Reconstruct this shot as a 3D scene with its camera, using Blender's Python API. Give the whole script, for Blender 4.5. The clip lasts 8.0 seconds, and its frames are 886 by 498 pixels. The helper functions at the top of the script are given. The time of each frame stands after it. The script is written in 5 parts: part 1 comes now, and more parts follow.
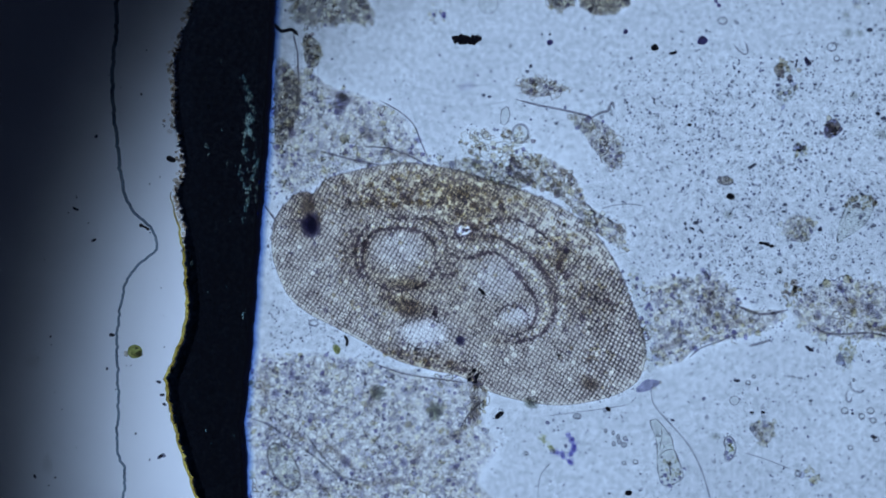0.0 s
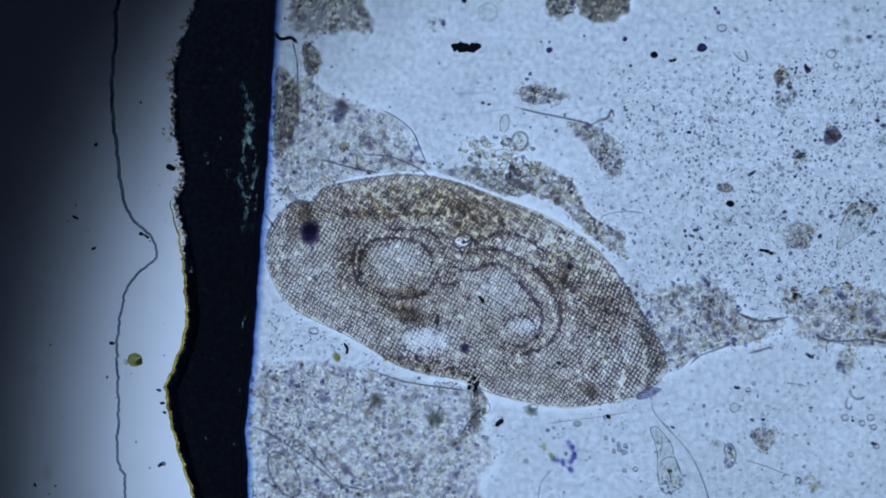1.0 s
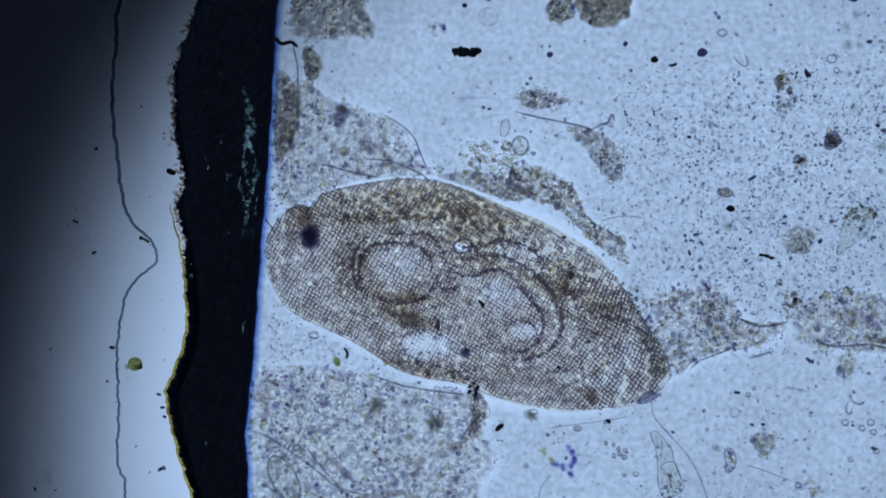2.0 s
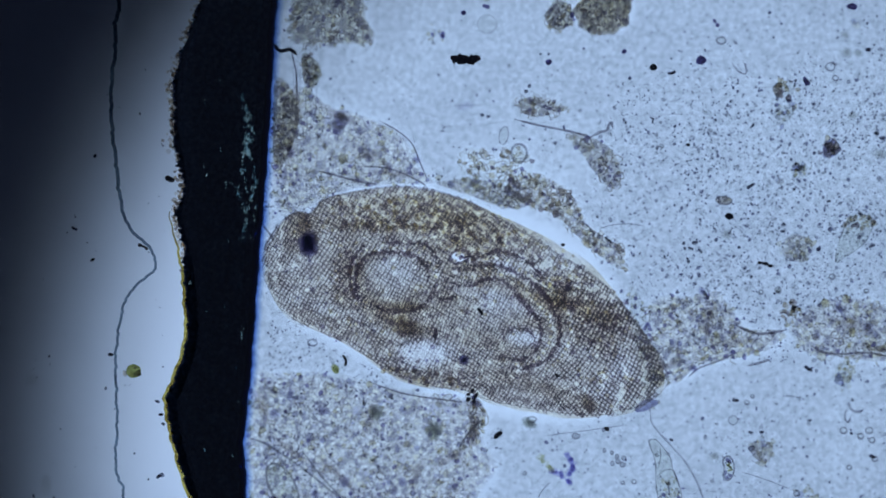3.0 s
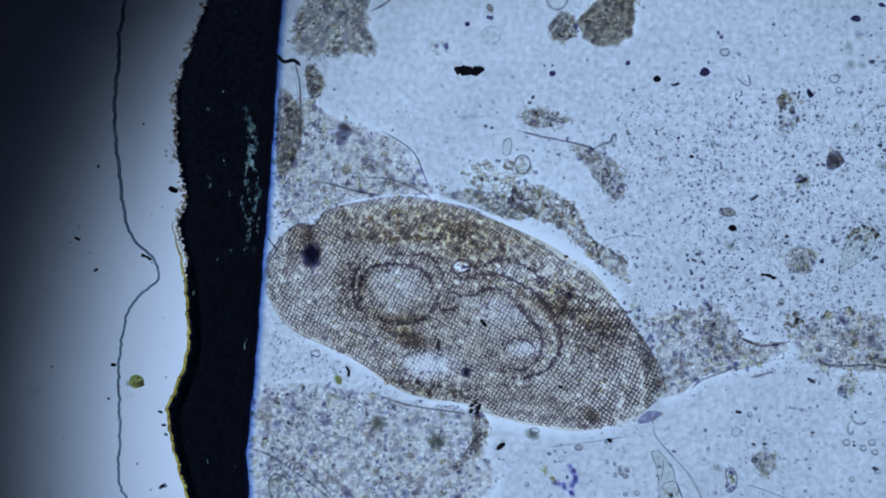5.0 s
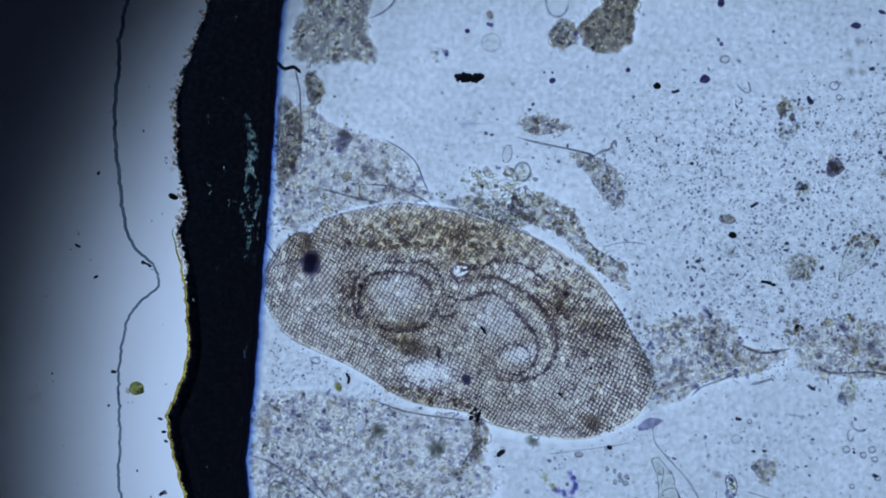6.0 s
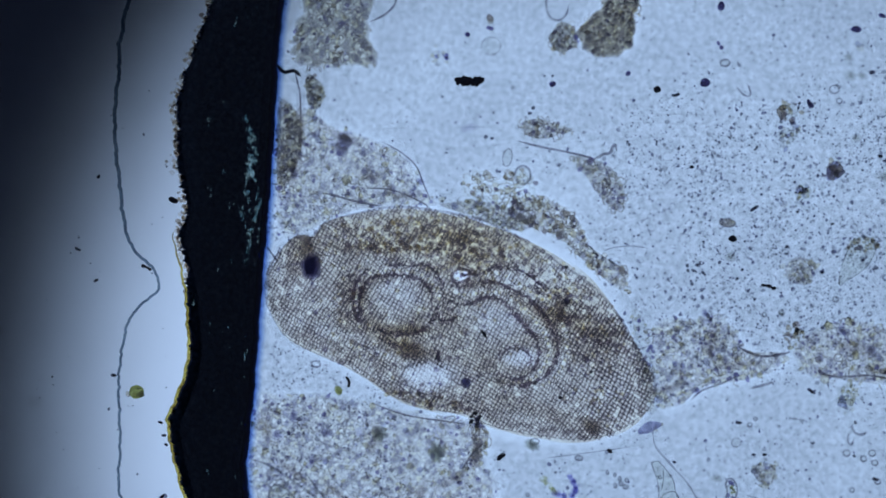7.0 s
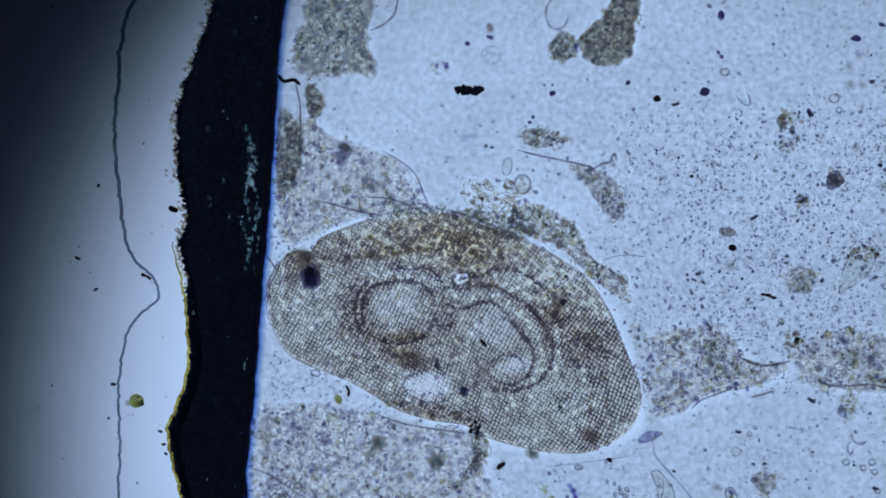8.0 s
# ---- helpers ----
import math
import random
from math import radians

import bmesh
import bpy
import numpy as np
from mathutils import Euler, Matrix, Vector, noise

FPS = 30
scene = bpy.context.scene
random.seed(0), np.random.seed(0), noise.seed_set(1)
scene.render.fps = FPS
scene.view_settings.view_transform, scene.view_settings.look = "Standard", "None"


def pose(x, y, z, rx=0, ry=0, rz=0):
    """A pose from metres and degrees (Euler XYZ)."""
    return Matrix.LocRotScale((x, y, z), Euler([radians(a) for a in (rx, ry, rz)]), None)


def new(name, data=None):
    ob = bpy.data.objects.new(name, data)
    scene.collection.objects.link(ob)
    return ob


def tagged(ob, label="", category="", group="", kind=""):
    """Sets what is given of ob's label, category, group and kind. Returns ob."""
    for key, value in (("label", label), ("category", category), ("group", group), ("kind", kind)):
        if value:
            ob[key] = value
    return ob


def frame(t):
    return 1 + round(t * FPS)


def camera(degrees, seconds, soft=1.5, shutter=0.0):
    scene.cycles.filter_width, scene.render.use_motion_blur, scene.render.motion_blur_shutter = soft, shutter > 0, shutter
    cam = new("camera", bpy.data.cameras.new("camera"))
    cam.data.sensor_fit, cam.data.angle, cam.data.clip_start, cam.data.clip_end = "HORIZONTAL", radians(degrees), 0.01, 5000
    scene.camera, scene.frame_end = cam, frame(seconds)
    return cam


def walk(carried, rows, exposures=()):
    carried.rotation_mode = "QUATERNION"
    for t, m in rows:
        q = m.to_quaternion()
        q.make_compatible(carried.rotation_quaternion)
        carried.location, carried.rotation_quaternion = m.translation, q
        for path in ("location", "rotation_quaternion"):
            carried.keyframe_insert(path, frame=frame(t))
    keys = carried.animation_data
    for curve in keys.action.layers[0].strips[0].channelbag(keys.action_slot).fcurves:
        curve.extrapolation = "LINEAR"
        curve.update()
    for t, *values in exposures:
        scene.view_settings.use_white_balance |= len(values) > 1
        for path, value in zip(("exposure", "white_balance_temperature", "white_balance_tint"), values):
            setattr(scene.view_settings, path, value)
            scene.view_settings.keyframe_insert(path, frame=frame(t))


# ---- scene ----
K = 6.25e-4            # metres to one unit of the plan; built five hundred times enlarged: 1 m stands for 2 mm
CX, CY = 784.0, 441.0  # the plan's point under the lens at the start


def P(x, y, z=0.0):
    """A point of the plan (x to the right, y towards the operator, z up) in metres."""
    return Vector(((x - CX) * K, (CY - y) * K, z * K))


# ---- camera ----
HEIGHT = 5760.0        # 3.6 m, for the 7.2 mm from the slide to the lens
cam = camera(2 * math.degrees(math.atan(784.0 / HEIGHT)), 8.0, soft=1.65)

# how the slide drifts under the lens: seconds, right, down, turn in degrees
DRIFT = (
    (0.0, 0.0, 0.0, 0.00), (0.5, -0.5, 3.9, -0.09), (1.0, -0.3, 13.6, -0.11), (1.5, 0.9, 19.4, -0.08),
    (3.0, -2.3, 34.7, 0.00), (3.5, 0.2, 46.2, 0.10), (4.0, 1.2, 44.8, 0.00), (4.5, 3.3, 49.5, 0.11),
    (6.0, 3.4, 66.6, 0.14), (6.5, 5.3, 74.8, 0.07), (7.0, 3.6, 72.8, 0.14), (7.5, 0.6, 81.4, -0.12),
    (8.0, 3.3, 88.8, 0.15))


def over(right, down, turn, z):
    a = radians(turn)
    dx = math.cos(a) * right + math.sin(a) * down
    dy = -math.sin(a) * right + math.cos(a) * down
    p = P(CX - dx, CY - dy, z)
    return pose(p.x, p.y, p.z, 0, 0, turn)


walk(cam, [(t, over(a, b, c, HEIGHT)) for t, a, b, c in DRIFT])
scene.cycles.transparent_max_bounces = 64

# ---- light: the lamp under the stage, and a dark room ----
world = bpy.data.worlds.new("dark_room")
scene.world = world
world.use_nodes = True
world.node_tree.nodes["Background"].inputs[0].default_value = (0.34, 0.48, 1.0, 1)
world.node_tree.nodes["Background"].inputs[1].default_value = 0.08

FIELD = (1735.0, 1085.0)   # the axis of the lamp, off the lens's axis
lamp = bpy.data.lights.new("stage_lamp", "AREA")
lamp.shape, lamp.size = "DISK", 5600 * K
lamp.color = (0.54, 0.72, 1.0)
lamp.energy = 5.3
lamp.spread = radians(70)
lamp_ob = new("stage_lamp", lamp)
lamp_ob.matrix_world = Matrix.Translation(P(*FIELD, -3700)) @ pose(0, 0, 0, 180, 0, 0)
scene.view_settings.exposure = 0.0


# ---- materials ----
def material(name):
    m = bpy.data.materials.new(name)
    m.use_nodes = True
    m.node_tree.nodes.clear()
    return m, m.node_tree


def node(nt, kind, **values):
    n = nt.nodes.new(kind)
    for key, value in values.items():
        n.inputs[key.replace("_", " ")].default_value = value
    return n


def finish(nt, shader):
    out = nt.nodes.new("ShaderNodeOutputMaterial")
    nt.links.new(shader, out.inputs["Surface"])


def plan_noise(nt, size, detail=3.0, stretch=(1, 1, 1), rough=0.55, rest=False):
    """Noise whose lumps are about size units of the plan across; rest: by the place on the worm's skin."""
    if rest:
        at = nt.nodes.new("ShaderNodeAttribute")
        at.attribute_name = "rest_place"
        place = at.outputs["Vector"]
    else:
        place = nt.nodes.new("ShaderNodeTexCoord").outputs["Object"]
    mp = nt.nodes.new("ShaderNodeMapping")
    s = 1.0 / (size * K)
    mp.inputs["Scale"].default_value = (s * stretch[0], s * stretch[1], s * stretch[2])
    nt.links.new(place, mp.inputs["Vector"])
    n = node(nt, "ShaderNodeTexNoise", Scale=1.0, Detail=detail, Roughness=rough)
    nt.links.new(mp.outputs["Vector"], n.inputs["Vector"])
    return n.outputs["Fac"]


def ramp(nt, fac, stops):
    r = nt.nodes.new("ShaderNodeValToRGB")
    el = r.color_ramp.elements
    while len(el) < len(stops):
        el.new(0.5)
    for e, (p, c) in zip(el, stops):
        e.position = p
        e.color = (*c, 1) if len(c) == 3 else c
    nt.links.new(fac, r.inputs["Fac"])
    return r.outputs["Color"]


def mix(nt, fac, a, b):
    m = nt.nodes.new("ShaderNodeMix")
    m.data_type = "RGBA"
    for sock, v in ((m.inputs["Factor"], fac), (m.inputs["A"], a), (m.inputs["B"], b)):
        if isinstance(v, bpy.types.NodeSocket):
            nt.links.new(v, sock)
        else:
            sock.default_value = v if not isinstance(v, tuple) else (*v, 1)
    return m.outputs["Result"]


def clear_glass(name, tint=(1, 1, 1), ior=1.5, rough=0.0):
    m, nt = material(name)
    g = node(nt, "ShaderNodeBsdfGlass", Color=(*tint, 1), Roughness=rough, IOR=ior)
    g.distribution = "BECKMANN"
    finish(nt, g.outputs[0])
    return m


def grains(name, stops, ior=1.35, rough=0.05):
    """Small wet grains: each one refracts, and has its own tint."""
    m, nt = material(name)
    geo = nt.nodes.new("ShaderNodeNewGeometry")
    c = ramp(nt, geo.outputs["Random Per Island"], stops)
    g = node(nt, "ShaderNodeBsdfRefraction", Roughness=rough, IOR=ior)
    nt.links.new(c, g.inputs["Color"])
    gl = node(nt, "ShaderNodeBsdfGlossy", Roughness=0.1)
    fr = node(nt, "ShaderNodeFresnel", IOR=ior)
    mx = nt.nodes.new("ShaderNodeMixShader")
    nt.links.new(fr.outputs[0], mx.inputs[0])
    nt.links.new(g.outputs[0], mx.inputs[1])
    nt.links.new(gl.outputs[0], mx.inputs[2])
    finish(nt, mx.outputs[0])
    return m


def beads(name, stops):
    """Clear coloured beads that light passes straight through, each with its own tint."""
    m, nt = material(name)
    geo = nt.nodes.new("ShaderNodeNewGeometry")
    t = node(nt, "ShaderNodeBsdfTransparent")
    nt.links.new(ramp(nt, geo.outputs["Random Per Island"], stops), t.inputs["Color"])
    finish(nt, t.outputs[0])
    return m


def tissue(name, pale, dark, size, low=0.35, high=0.65, fine=None, weighted=False, rest=False):
    """Thin wet tissue that light passes straight through, patchy at two scales."""
    m, nt = material(name)
    a = plan_noise(nt, size, 4, rest=rest)
    c = mix(nt, ramp(nt, a, [(low, (0, 0, 0)), (high, (1, 1, 1))]), pale, dark)
    if fine:
        b = ramp(nt, plan_noise(nt, fine, 2), [(0.3, (0.80, 0.80, 0.82)), (0.7, (1, 1, 1))])
        mu = nt.nodes.new("ShaderNodeMix")
        mu.data_type, mu.blend_type = "RGBA", "MULTIPLY"
        mu.inputs["Factor"].default_value = 1.0
        nt.links.new(c, mu.inputs["A"])
        nt.links.new(b, mu.inputs["B"])
        c = mu.outputs["Result"]
    if weighted:
        at = nt.nodes.new("ShaderNodeAttribute")
        at.attribute_name = "tissue_depth"
        g = nt.nodes.new("ShaderNodeGamma")
        nt.links.new(c, g.inputs["Color"])
        nt.links.new(at.outputs["Fac"], g.inputs["Gamma"])
        c = g.outputs["Color"]
    t = node(nt, "ShaderNodeBsdfTransparent")
    nt.links.new(c, t.inputs["Color"])
    finish(nt, t.outputs[0])
    return m


def granular(name, pale, net, size=8.0, patch=30.0):
    """A thin bed of tiny packed grains: pale middles, darker joints, uneven in depth."""
    m, nt = material(name)
    tc = nt.nodes.new("ShaderNodeTexCoord")
    mp = nt.nodes.new("ShaderNodeMapping")
    mp.inputs["Scale"].default_value = (1.0 / (size * K), 1.0 / (size * K), 0.0)
    warp = node(nt, "ShaderNodeTexNoise", Scale=1.0 / (size * 1.3 * K), Detail=2.0)
    nt.links.new(tc.outputs["Object"], warp.inputs["Vector"])
    shift = nt.nodes.new("ShaderNodeVectorMath")
    shift.operation = "MULTIPLY_ADD"
    shift.inputs[1].default_value = (size * 1.9 * K,) * 3
    nt.links.new(warp.outputs["Color"], shift.inputs[0])
    nt.links.new(tc.outputs["Object"], shift.inputs[2])
    nt.links.new(shift.outputs[0], mp.inputs["Vector"])
    vo = nt.nodes.new("ShaderNodeTexVoronoi")
    vo.feature = "DISTANCE_TO_EDGE"
    vo.inputs["Scale"].default_value = 1.0
    nt.links.new(mp.outputs["Vector"], vo.inputs["Vector"])
    cell = nt.nodes.new("ShaderNodeTexVoronoi")
    cell.inputs["Scale"].default_value = 1.0
    nt.links.new(mp.outputs["Vector"], cell.inputs["Vector"])
    sep = nt.nodes.new("ShaderNodeSeparateColor")
    nt.links.new(cell.outputs["Color"], sep.inputs["Color"])
    own = ramp(nt, sep.outputs[0], [(0.0, (0.50, 0.50, 0.68)), (0.12, (0.72, 0.72, 0.80)), (0.24, (1, 1, 1)), (0.62, (1, 1, 0.98)), (1.0, (0.88, 0.84, 0.62))])
    edge = ramp(nt, vo.outputs["Distance"], [(0.0, (0, 0, 0)), (0.34, (1, 1, 1))])
    c = mix(nt, edge, mix(nt, 0.35, net, (1.0, 1.0, 1.0)), own)
    blobs = ramp(nt, plan_noise(nt, size * 1.15, 1.5), [(0.36, (0.42, 0.41, 0.54)), (0.46, (0.76, 0.74, 0.72)), (0.54, (1, 1, 1))])
    both = nt.nodes.new("ShaderNodeMix")
    both.data_type, both.blend_type = "RGBA", "MULTIPLY"
    both.inputs["Factor"].default_value = 1.0
    nt.links.new(c, both.inputs["A"])
    nt.links.new(blobs, both.inputs["B"])
    c = both.outputs["Result"]
    depth = ramp(nt, plan_noise(nt, patch, 4), [(0.34, (0, 0, 0)), (0.66, (1, 1, 1))])
    c = mix(nt, depth, mix(nt, 0.25, c, (1.0, 1.0, 1.0)), mix(nt, 0.15, c, (0.50, 0.48, 0.44)))
    mu = nt.nodes.new("ShaderNodeMix")
    mu.data_type, mu.blend_type = "RGBA", "MULTIPLY"
    mu.inputs["Factor"].default_value = 1.0
    nt.links.new(c, mu.inputs["A"])
    mu.inputs["B"].default_value = (*pale, 1)
    at = nt.nodes.new("ShaderNodeAttribute")
    at.attribute_name = "tissue_depth"
    g = nt.nodes.new("ShaderNodeGamma")
    nt.links.new(mu.outputs["Result"], g.inputs["Color"])
    nt.links.new(at.outputs["Fac"], g.inputs["Gamma"])
    t = node(nt, "ShaderNodeBsdfTransparent")
    nt.links.new(g.outputs["Color"], t.inputs["Color"])
    finish(nt, t.outputs[0])
    return m


def body_tissue(name):
    """The worm's flesh: a warm grey that deepens with its depth, mottled brown where pigment lies."""
    m, nt = material(name)

    def own(attribute):
        at = nt.nodes.new("ShaderNodeAttribute")
        at.attribute_name = attribute
        return at

    def lumps(size, detail, stops):
        mp = nt.nodes.new("ShaderNodeMapping")
        mp.inputs["Scale"].default_value = (1 / (size * K),) * 3
        nt.links.new(own("rest_place").outputs["Vector"], mp.inputs["Vector"])
        n = node(nt, "ShaderNodeTexNoise", Scale=1.0, Detail=detail, Roughness=0.6)
        nt.links.new(mp.outputs["Vector"], n.inputs["Vector"])
        return ramp(nt, n.outputs["Fac"], stops)

    def power(colour, amount):
        g = nt.nodes.new("ShaderNodeGamma")
        nt.links.new(colour, g.inputs["Color"])
        nt.links.new(amount, g.inputs["Gamma"])
        return g.outputs["Color"]

    def times(a, b, kind="MULTIPLY"):
        mu = nt.nodes.new("ShaderNodeMix")
        mu.data_type, mu.blend_type = "RGBA", kind
        mu.inputs["Factor"].default_value = 1.0
        nt.links.new(a, mu.inputs["A"])
        nt.links.new(b, mu.inputs["B"])
        return mu.outputs["Result"]

    base = lumps(30, 4, [(0.36, (1.0, 0.975, 0.90)), (0.64, (0.955, 0.90, 0.81))])
    fine = lumps(6, 2, [(0.34, (0.88, 0.88, 0.90)), (0.60, (1, 1, 1))])
    flesh = power(times(base, fine), own("tissue_depth").outputs["Fac"])
    brown = lumps(9, 3, [(0.36, (0.98, 0.95, 0.85)), (0.50, (0.77, 0.72, 0.63)), (0.64, (0.54, 0.49, 0.53))])
    pigment = power(brown, own("pigment_depth").outputs["Fac"])
    t = node(nt, "ShaderNodeBsdfTransparent")
    nt.links.new(times(flesh, pigment), t.inputs["Color"])
    finish(nt, t.outputs[0])
    return m


def liquid(name):
    """Water under the cover glass, tinted to dim the open field, with faint grain and drawn-out streaks."""
    m, nt = material(name)
    a = ramp(nt, plan_noise(nt, 10, 3), [(0.32, (0.86, 0.865, 0.87)), (0.60, (1, 1, 1))])
    b = ramp(nt, plan_noise(nt, 26, 5, (0.16, 1.0, 1.0)), [(0.36, (0.98, 0.98, 0.98)), (0.56, (1, 1, 1))])
    c = ramp(nt, plan_noise(nt, 240, 3), [(0.35, (0.895, 0.893, 0.893)), (0.65, (0.945, 0.943, 0.94))])
    for x in (b, c):
        mu = nt.nodes.new("ShaderNodeMix")
        mu.data_type, mu.blend_type = "RGBA", "MULTIPLY"
        mu.inputs["Factor"].default_value = 1.0
        nt.links.new(a, mu.inputs["A"])
        nt.links.new(x, mu.inputs["B"])
        a = mu.outputs["Result"]
    at = nt.nodes.new("ShaderNodeAttribute")
    at.attribute_name = "tissue_depth"
    g = nt.nodes.new("ShaderNodeGamma")
    nt.links.new(a, g.inputs["Color"])
    nt.links.new(at.outputs["Fac"], g.inputs["Gamma"])
    t = node(nt, "ShaderNodeBsdfTransparent")
    nt.links.new(g.outputs["Color"], t.inputs["Color"])
    finish(nt, t.outputs[0])
    return m


def opaque(name, a, b, size, rough=0.6, bump=0.4, metal=0.0):
    m, nt = material(name)
    f = plan_noise(nt, size, 5)
    p = node(nt, "ShaderNodeBsdfPrincipled", Roughness=rough, Metallic=metal)
    nt.links.new(ramp(nt, f, [(0.35, a), (0.65, b)]), p.inputs["Base Color"])
    bp = node(nt, "ShaderNodeBump", Strength=bump, Distance=size * K * 0.3)
    nt.links.new(f, bp.inputs["Height"])
    nt.links.new(bp.outputs[0], p.inputs["Normal"])
    finish(nt, p.outputs[0])
    return m


M_SLIDE = clear_glass("slide_glass", (0.985, 0.995, 1.0), 1.5)
M_COVER = clear_glass("cover_glass", (0.99, 1.0, 1.0), 1.5)
M_GROUND = clear_glass("ground_glass", (0.97, 0.98, 1.0), 1.45, 0.57)
M_METAL = opaque("black_anodised_metal", (0.012, 0.012, 0.014), (0.03, 0.03, 0.034), 120, 0.5, 0.2, 0.6)
M_BLACK = opaque("black_speck", (0.006, 0.005, 0.006), (0.03, 0.022, 0.02), 9, 0.7)
M_BODY = body_tissue("worm_tissue")
M_RIM = tissue("worm_skin", (0.89, 0.88, 0.88), (0.74, 0.73, 0.76), 30)
M_SPINE = tissue("skin_scale", (0.865, 0.835, 0.835), (0.57, 0.54, 0.58), 30, 0.28, 0.72, weighted=True, rest=True)
M_COIL = tissue("coil_wall", (0.80, 0.76, 0.79), (0.56, 0.51, 0.60), 9)
M_CLOT = tissue("pigment_clot", (0.82, 0.78, 0.76), (0.58, 0.54, 0.60), 9)
M_GUT = beads("gut_bead", [(0.0, (0.99, 0.97, 0.86)), (0.7, (0.97, 0.94, 0.80)), (1.0, (0.90, 0.86, 0.76))])
M_YOLK = beads("yolk_grain", [(0.0, (0.96, 0.93, 0.82)), (0.35, (0.90, 0.86, 0.74)), (0.6, (0.85, 0.81, 0.77)), (0.85, (0.80, 0.78, 0.85)), (1.0, (0.72, 0.69, 0.79))])
M_GRAIN = grains("debris_grain", [(0.0, (0.98, 0.97, 0.94)), (0.4, (0.95, 0.93, 0.86)), (0.7, (0.90, 0.87, 0.76)), (0.88, (0.84, 0.85, 0.92)), (1.0, (0.70, 0.70, 0.84))], 1.04)
M_GRAIN_DARK = grains("brown_grain", [(0.0, (0.97, 0.95, 0.90)), (0.4, (0.92, 0.88, 0.78)), (0.75, (0.82, 0.77, 0.72)), (1.0, (0.62, 0.59, 0.66))], 1.05)
M_DOT = grains("fine_particle", [(0.0, (0.90, 0.90, 0.90)), (0.5, (0.78, 0.78, 0.82)), (1.0, (0.54, 0.54, 0.66))], 1.12)
M_VIOLET = tissue("violet_stain", (0.60, 0.58, 0.72), (0.32, 0.28, 0.42), 6)
M_FILM = granular("debris_film", (1.0, 0.97, 0.91), (0.40, 0.38, 0.40), 9.0, 40)
M_FILM_DARK = granular("thick_debris_film", (0.64, 0.59, 0.49), (0.32, 0.29, 0.31), 9, 30)
M_CELL = tissue("clear_cell", (0.99, 0.99, 0.985), (0.91, 0.915, 0.90), 9, 0.3, 0.7)
M_WALL = tissue("cell_wall", (0.84, 0.84, 0.84), (0.64, 0.63, 0.67), 14)
M_NAVY = tissue("navy_grain", (0.74, 0.72, 0.83), (0.50, 0.48, 0.66), 8)
M_OLIVE = tissue("olive_grain", (0.72, 0.72, 0.42), (0.46, 0.47, 0.24), 9)
M_TEAL = tissue("teal_glint_film", (0.66, 0.72, 0.66), (0.24, 0.38, 0.42), 10)
M_CELLWALL = tissue("debris_cell_wall", (0.90, 0.88, 0.83), (0.72, 0.69, 0.68), 10)
M_FIBRE = tissue("fibre", (0.86, 0.86, 0.86), (0.70, 0.70, 0.73), 24)


# ---- builders ----
def part(name, mesh, mat, parent=None, label=""):
    mesh.materials.append(mat)
    ob = new(name, mesh)
    if parent is not None:
        ob.parent = parent
    return tagged(ob, label)


def thing(name, x, y, label, category, z=0.0, group="", kind=""):
    ob = new(name)
    ob.empty_display_size = 10 * K
    ob.location = P(x, y, z)
    return tagged(ob, label, category, group, kind)


class Heap:
    """Gathers pieces of one mesh in plan units (x right, y down, z up) about an origin."""

    def __init__(self, x=0.0, y=0.0, z=0.0):
        self.o = np.array((x, y, z), float)
        self.v, self.f, self.n, self.d = [], [], 0, []

    def add(self, verts, faces, depth=1.0):
        v = np.asarray(verts, float) - self.o
        v[:, 1] *= -1
        self.v.append(v * K)
        self.f.extend([tuple(i + self.n for i in reversed(q)) for q in faces])
        self.n += len(v)
        self.d.append(np.broadcast_to(np.asarray(depth, float), (len(v),)))
        return self

    def mesh(self, name, smooth=True):
        me = bpy.data.meshes.new(name)
        me.from_pydata(np.concatenate(self.v).tolist(), [], self.f)
        if smooth:
            me.polygons.foreach_set("use_smooth", [True] * len(me.polygons))
        at = me.attributes.new("tissue_depth", "FLOAT", "POINT")
        at.data.foreach_set("value", np.concatenate(self.d).astype(np.float32))
        me.update()
        return me


def ico(level):
    bm = bmesh.new()
    bmesh.ops.create_icosphere(bm, subdivisions=level, radius=1.0)
    v = np.array([tuple(q.co) for q in bm.verts])
    f = [tuple(q.index for q in face.verts) for face in bm.faces]
    bm.free()
    return v, f


ICO = {1: ico(1), 2: ico(2), 3: ico(3)}
rng = np.random.default_rng(7)


def lump(heap, x, y, z, rx, ry=None, rz=None, turn=0.0, level=1, rough=0.15):
    """An uneven rounded grain."""
    v, f = ICO[level]
    ry, rz = ry or rx, rz or rx
    d = np.ones(len(v))
    if rough:
        k = rng.normal(size=(3, 3)) * 1.6
        d = 1 + rough * np.sin(v @ k.T + rng.uniform(0, 6, 3)).sum(1) * 0.6
    w = v * d[:, None] * (rx, ry, rz)
    c, s = math.cos(turn), math.sin(turn)
    q = np.stack([w[:, 0] * c - w[:, 1] * s + x, w[:, 0] * s + w[:, 1] * c + y, w[:, 2] + z], 1)
    return heap.add(q, f)


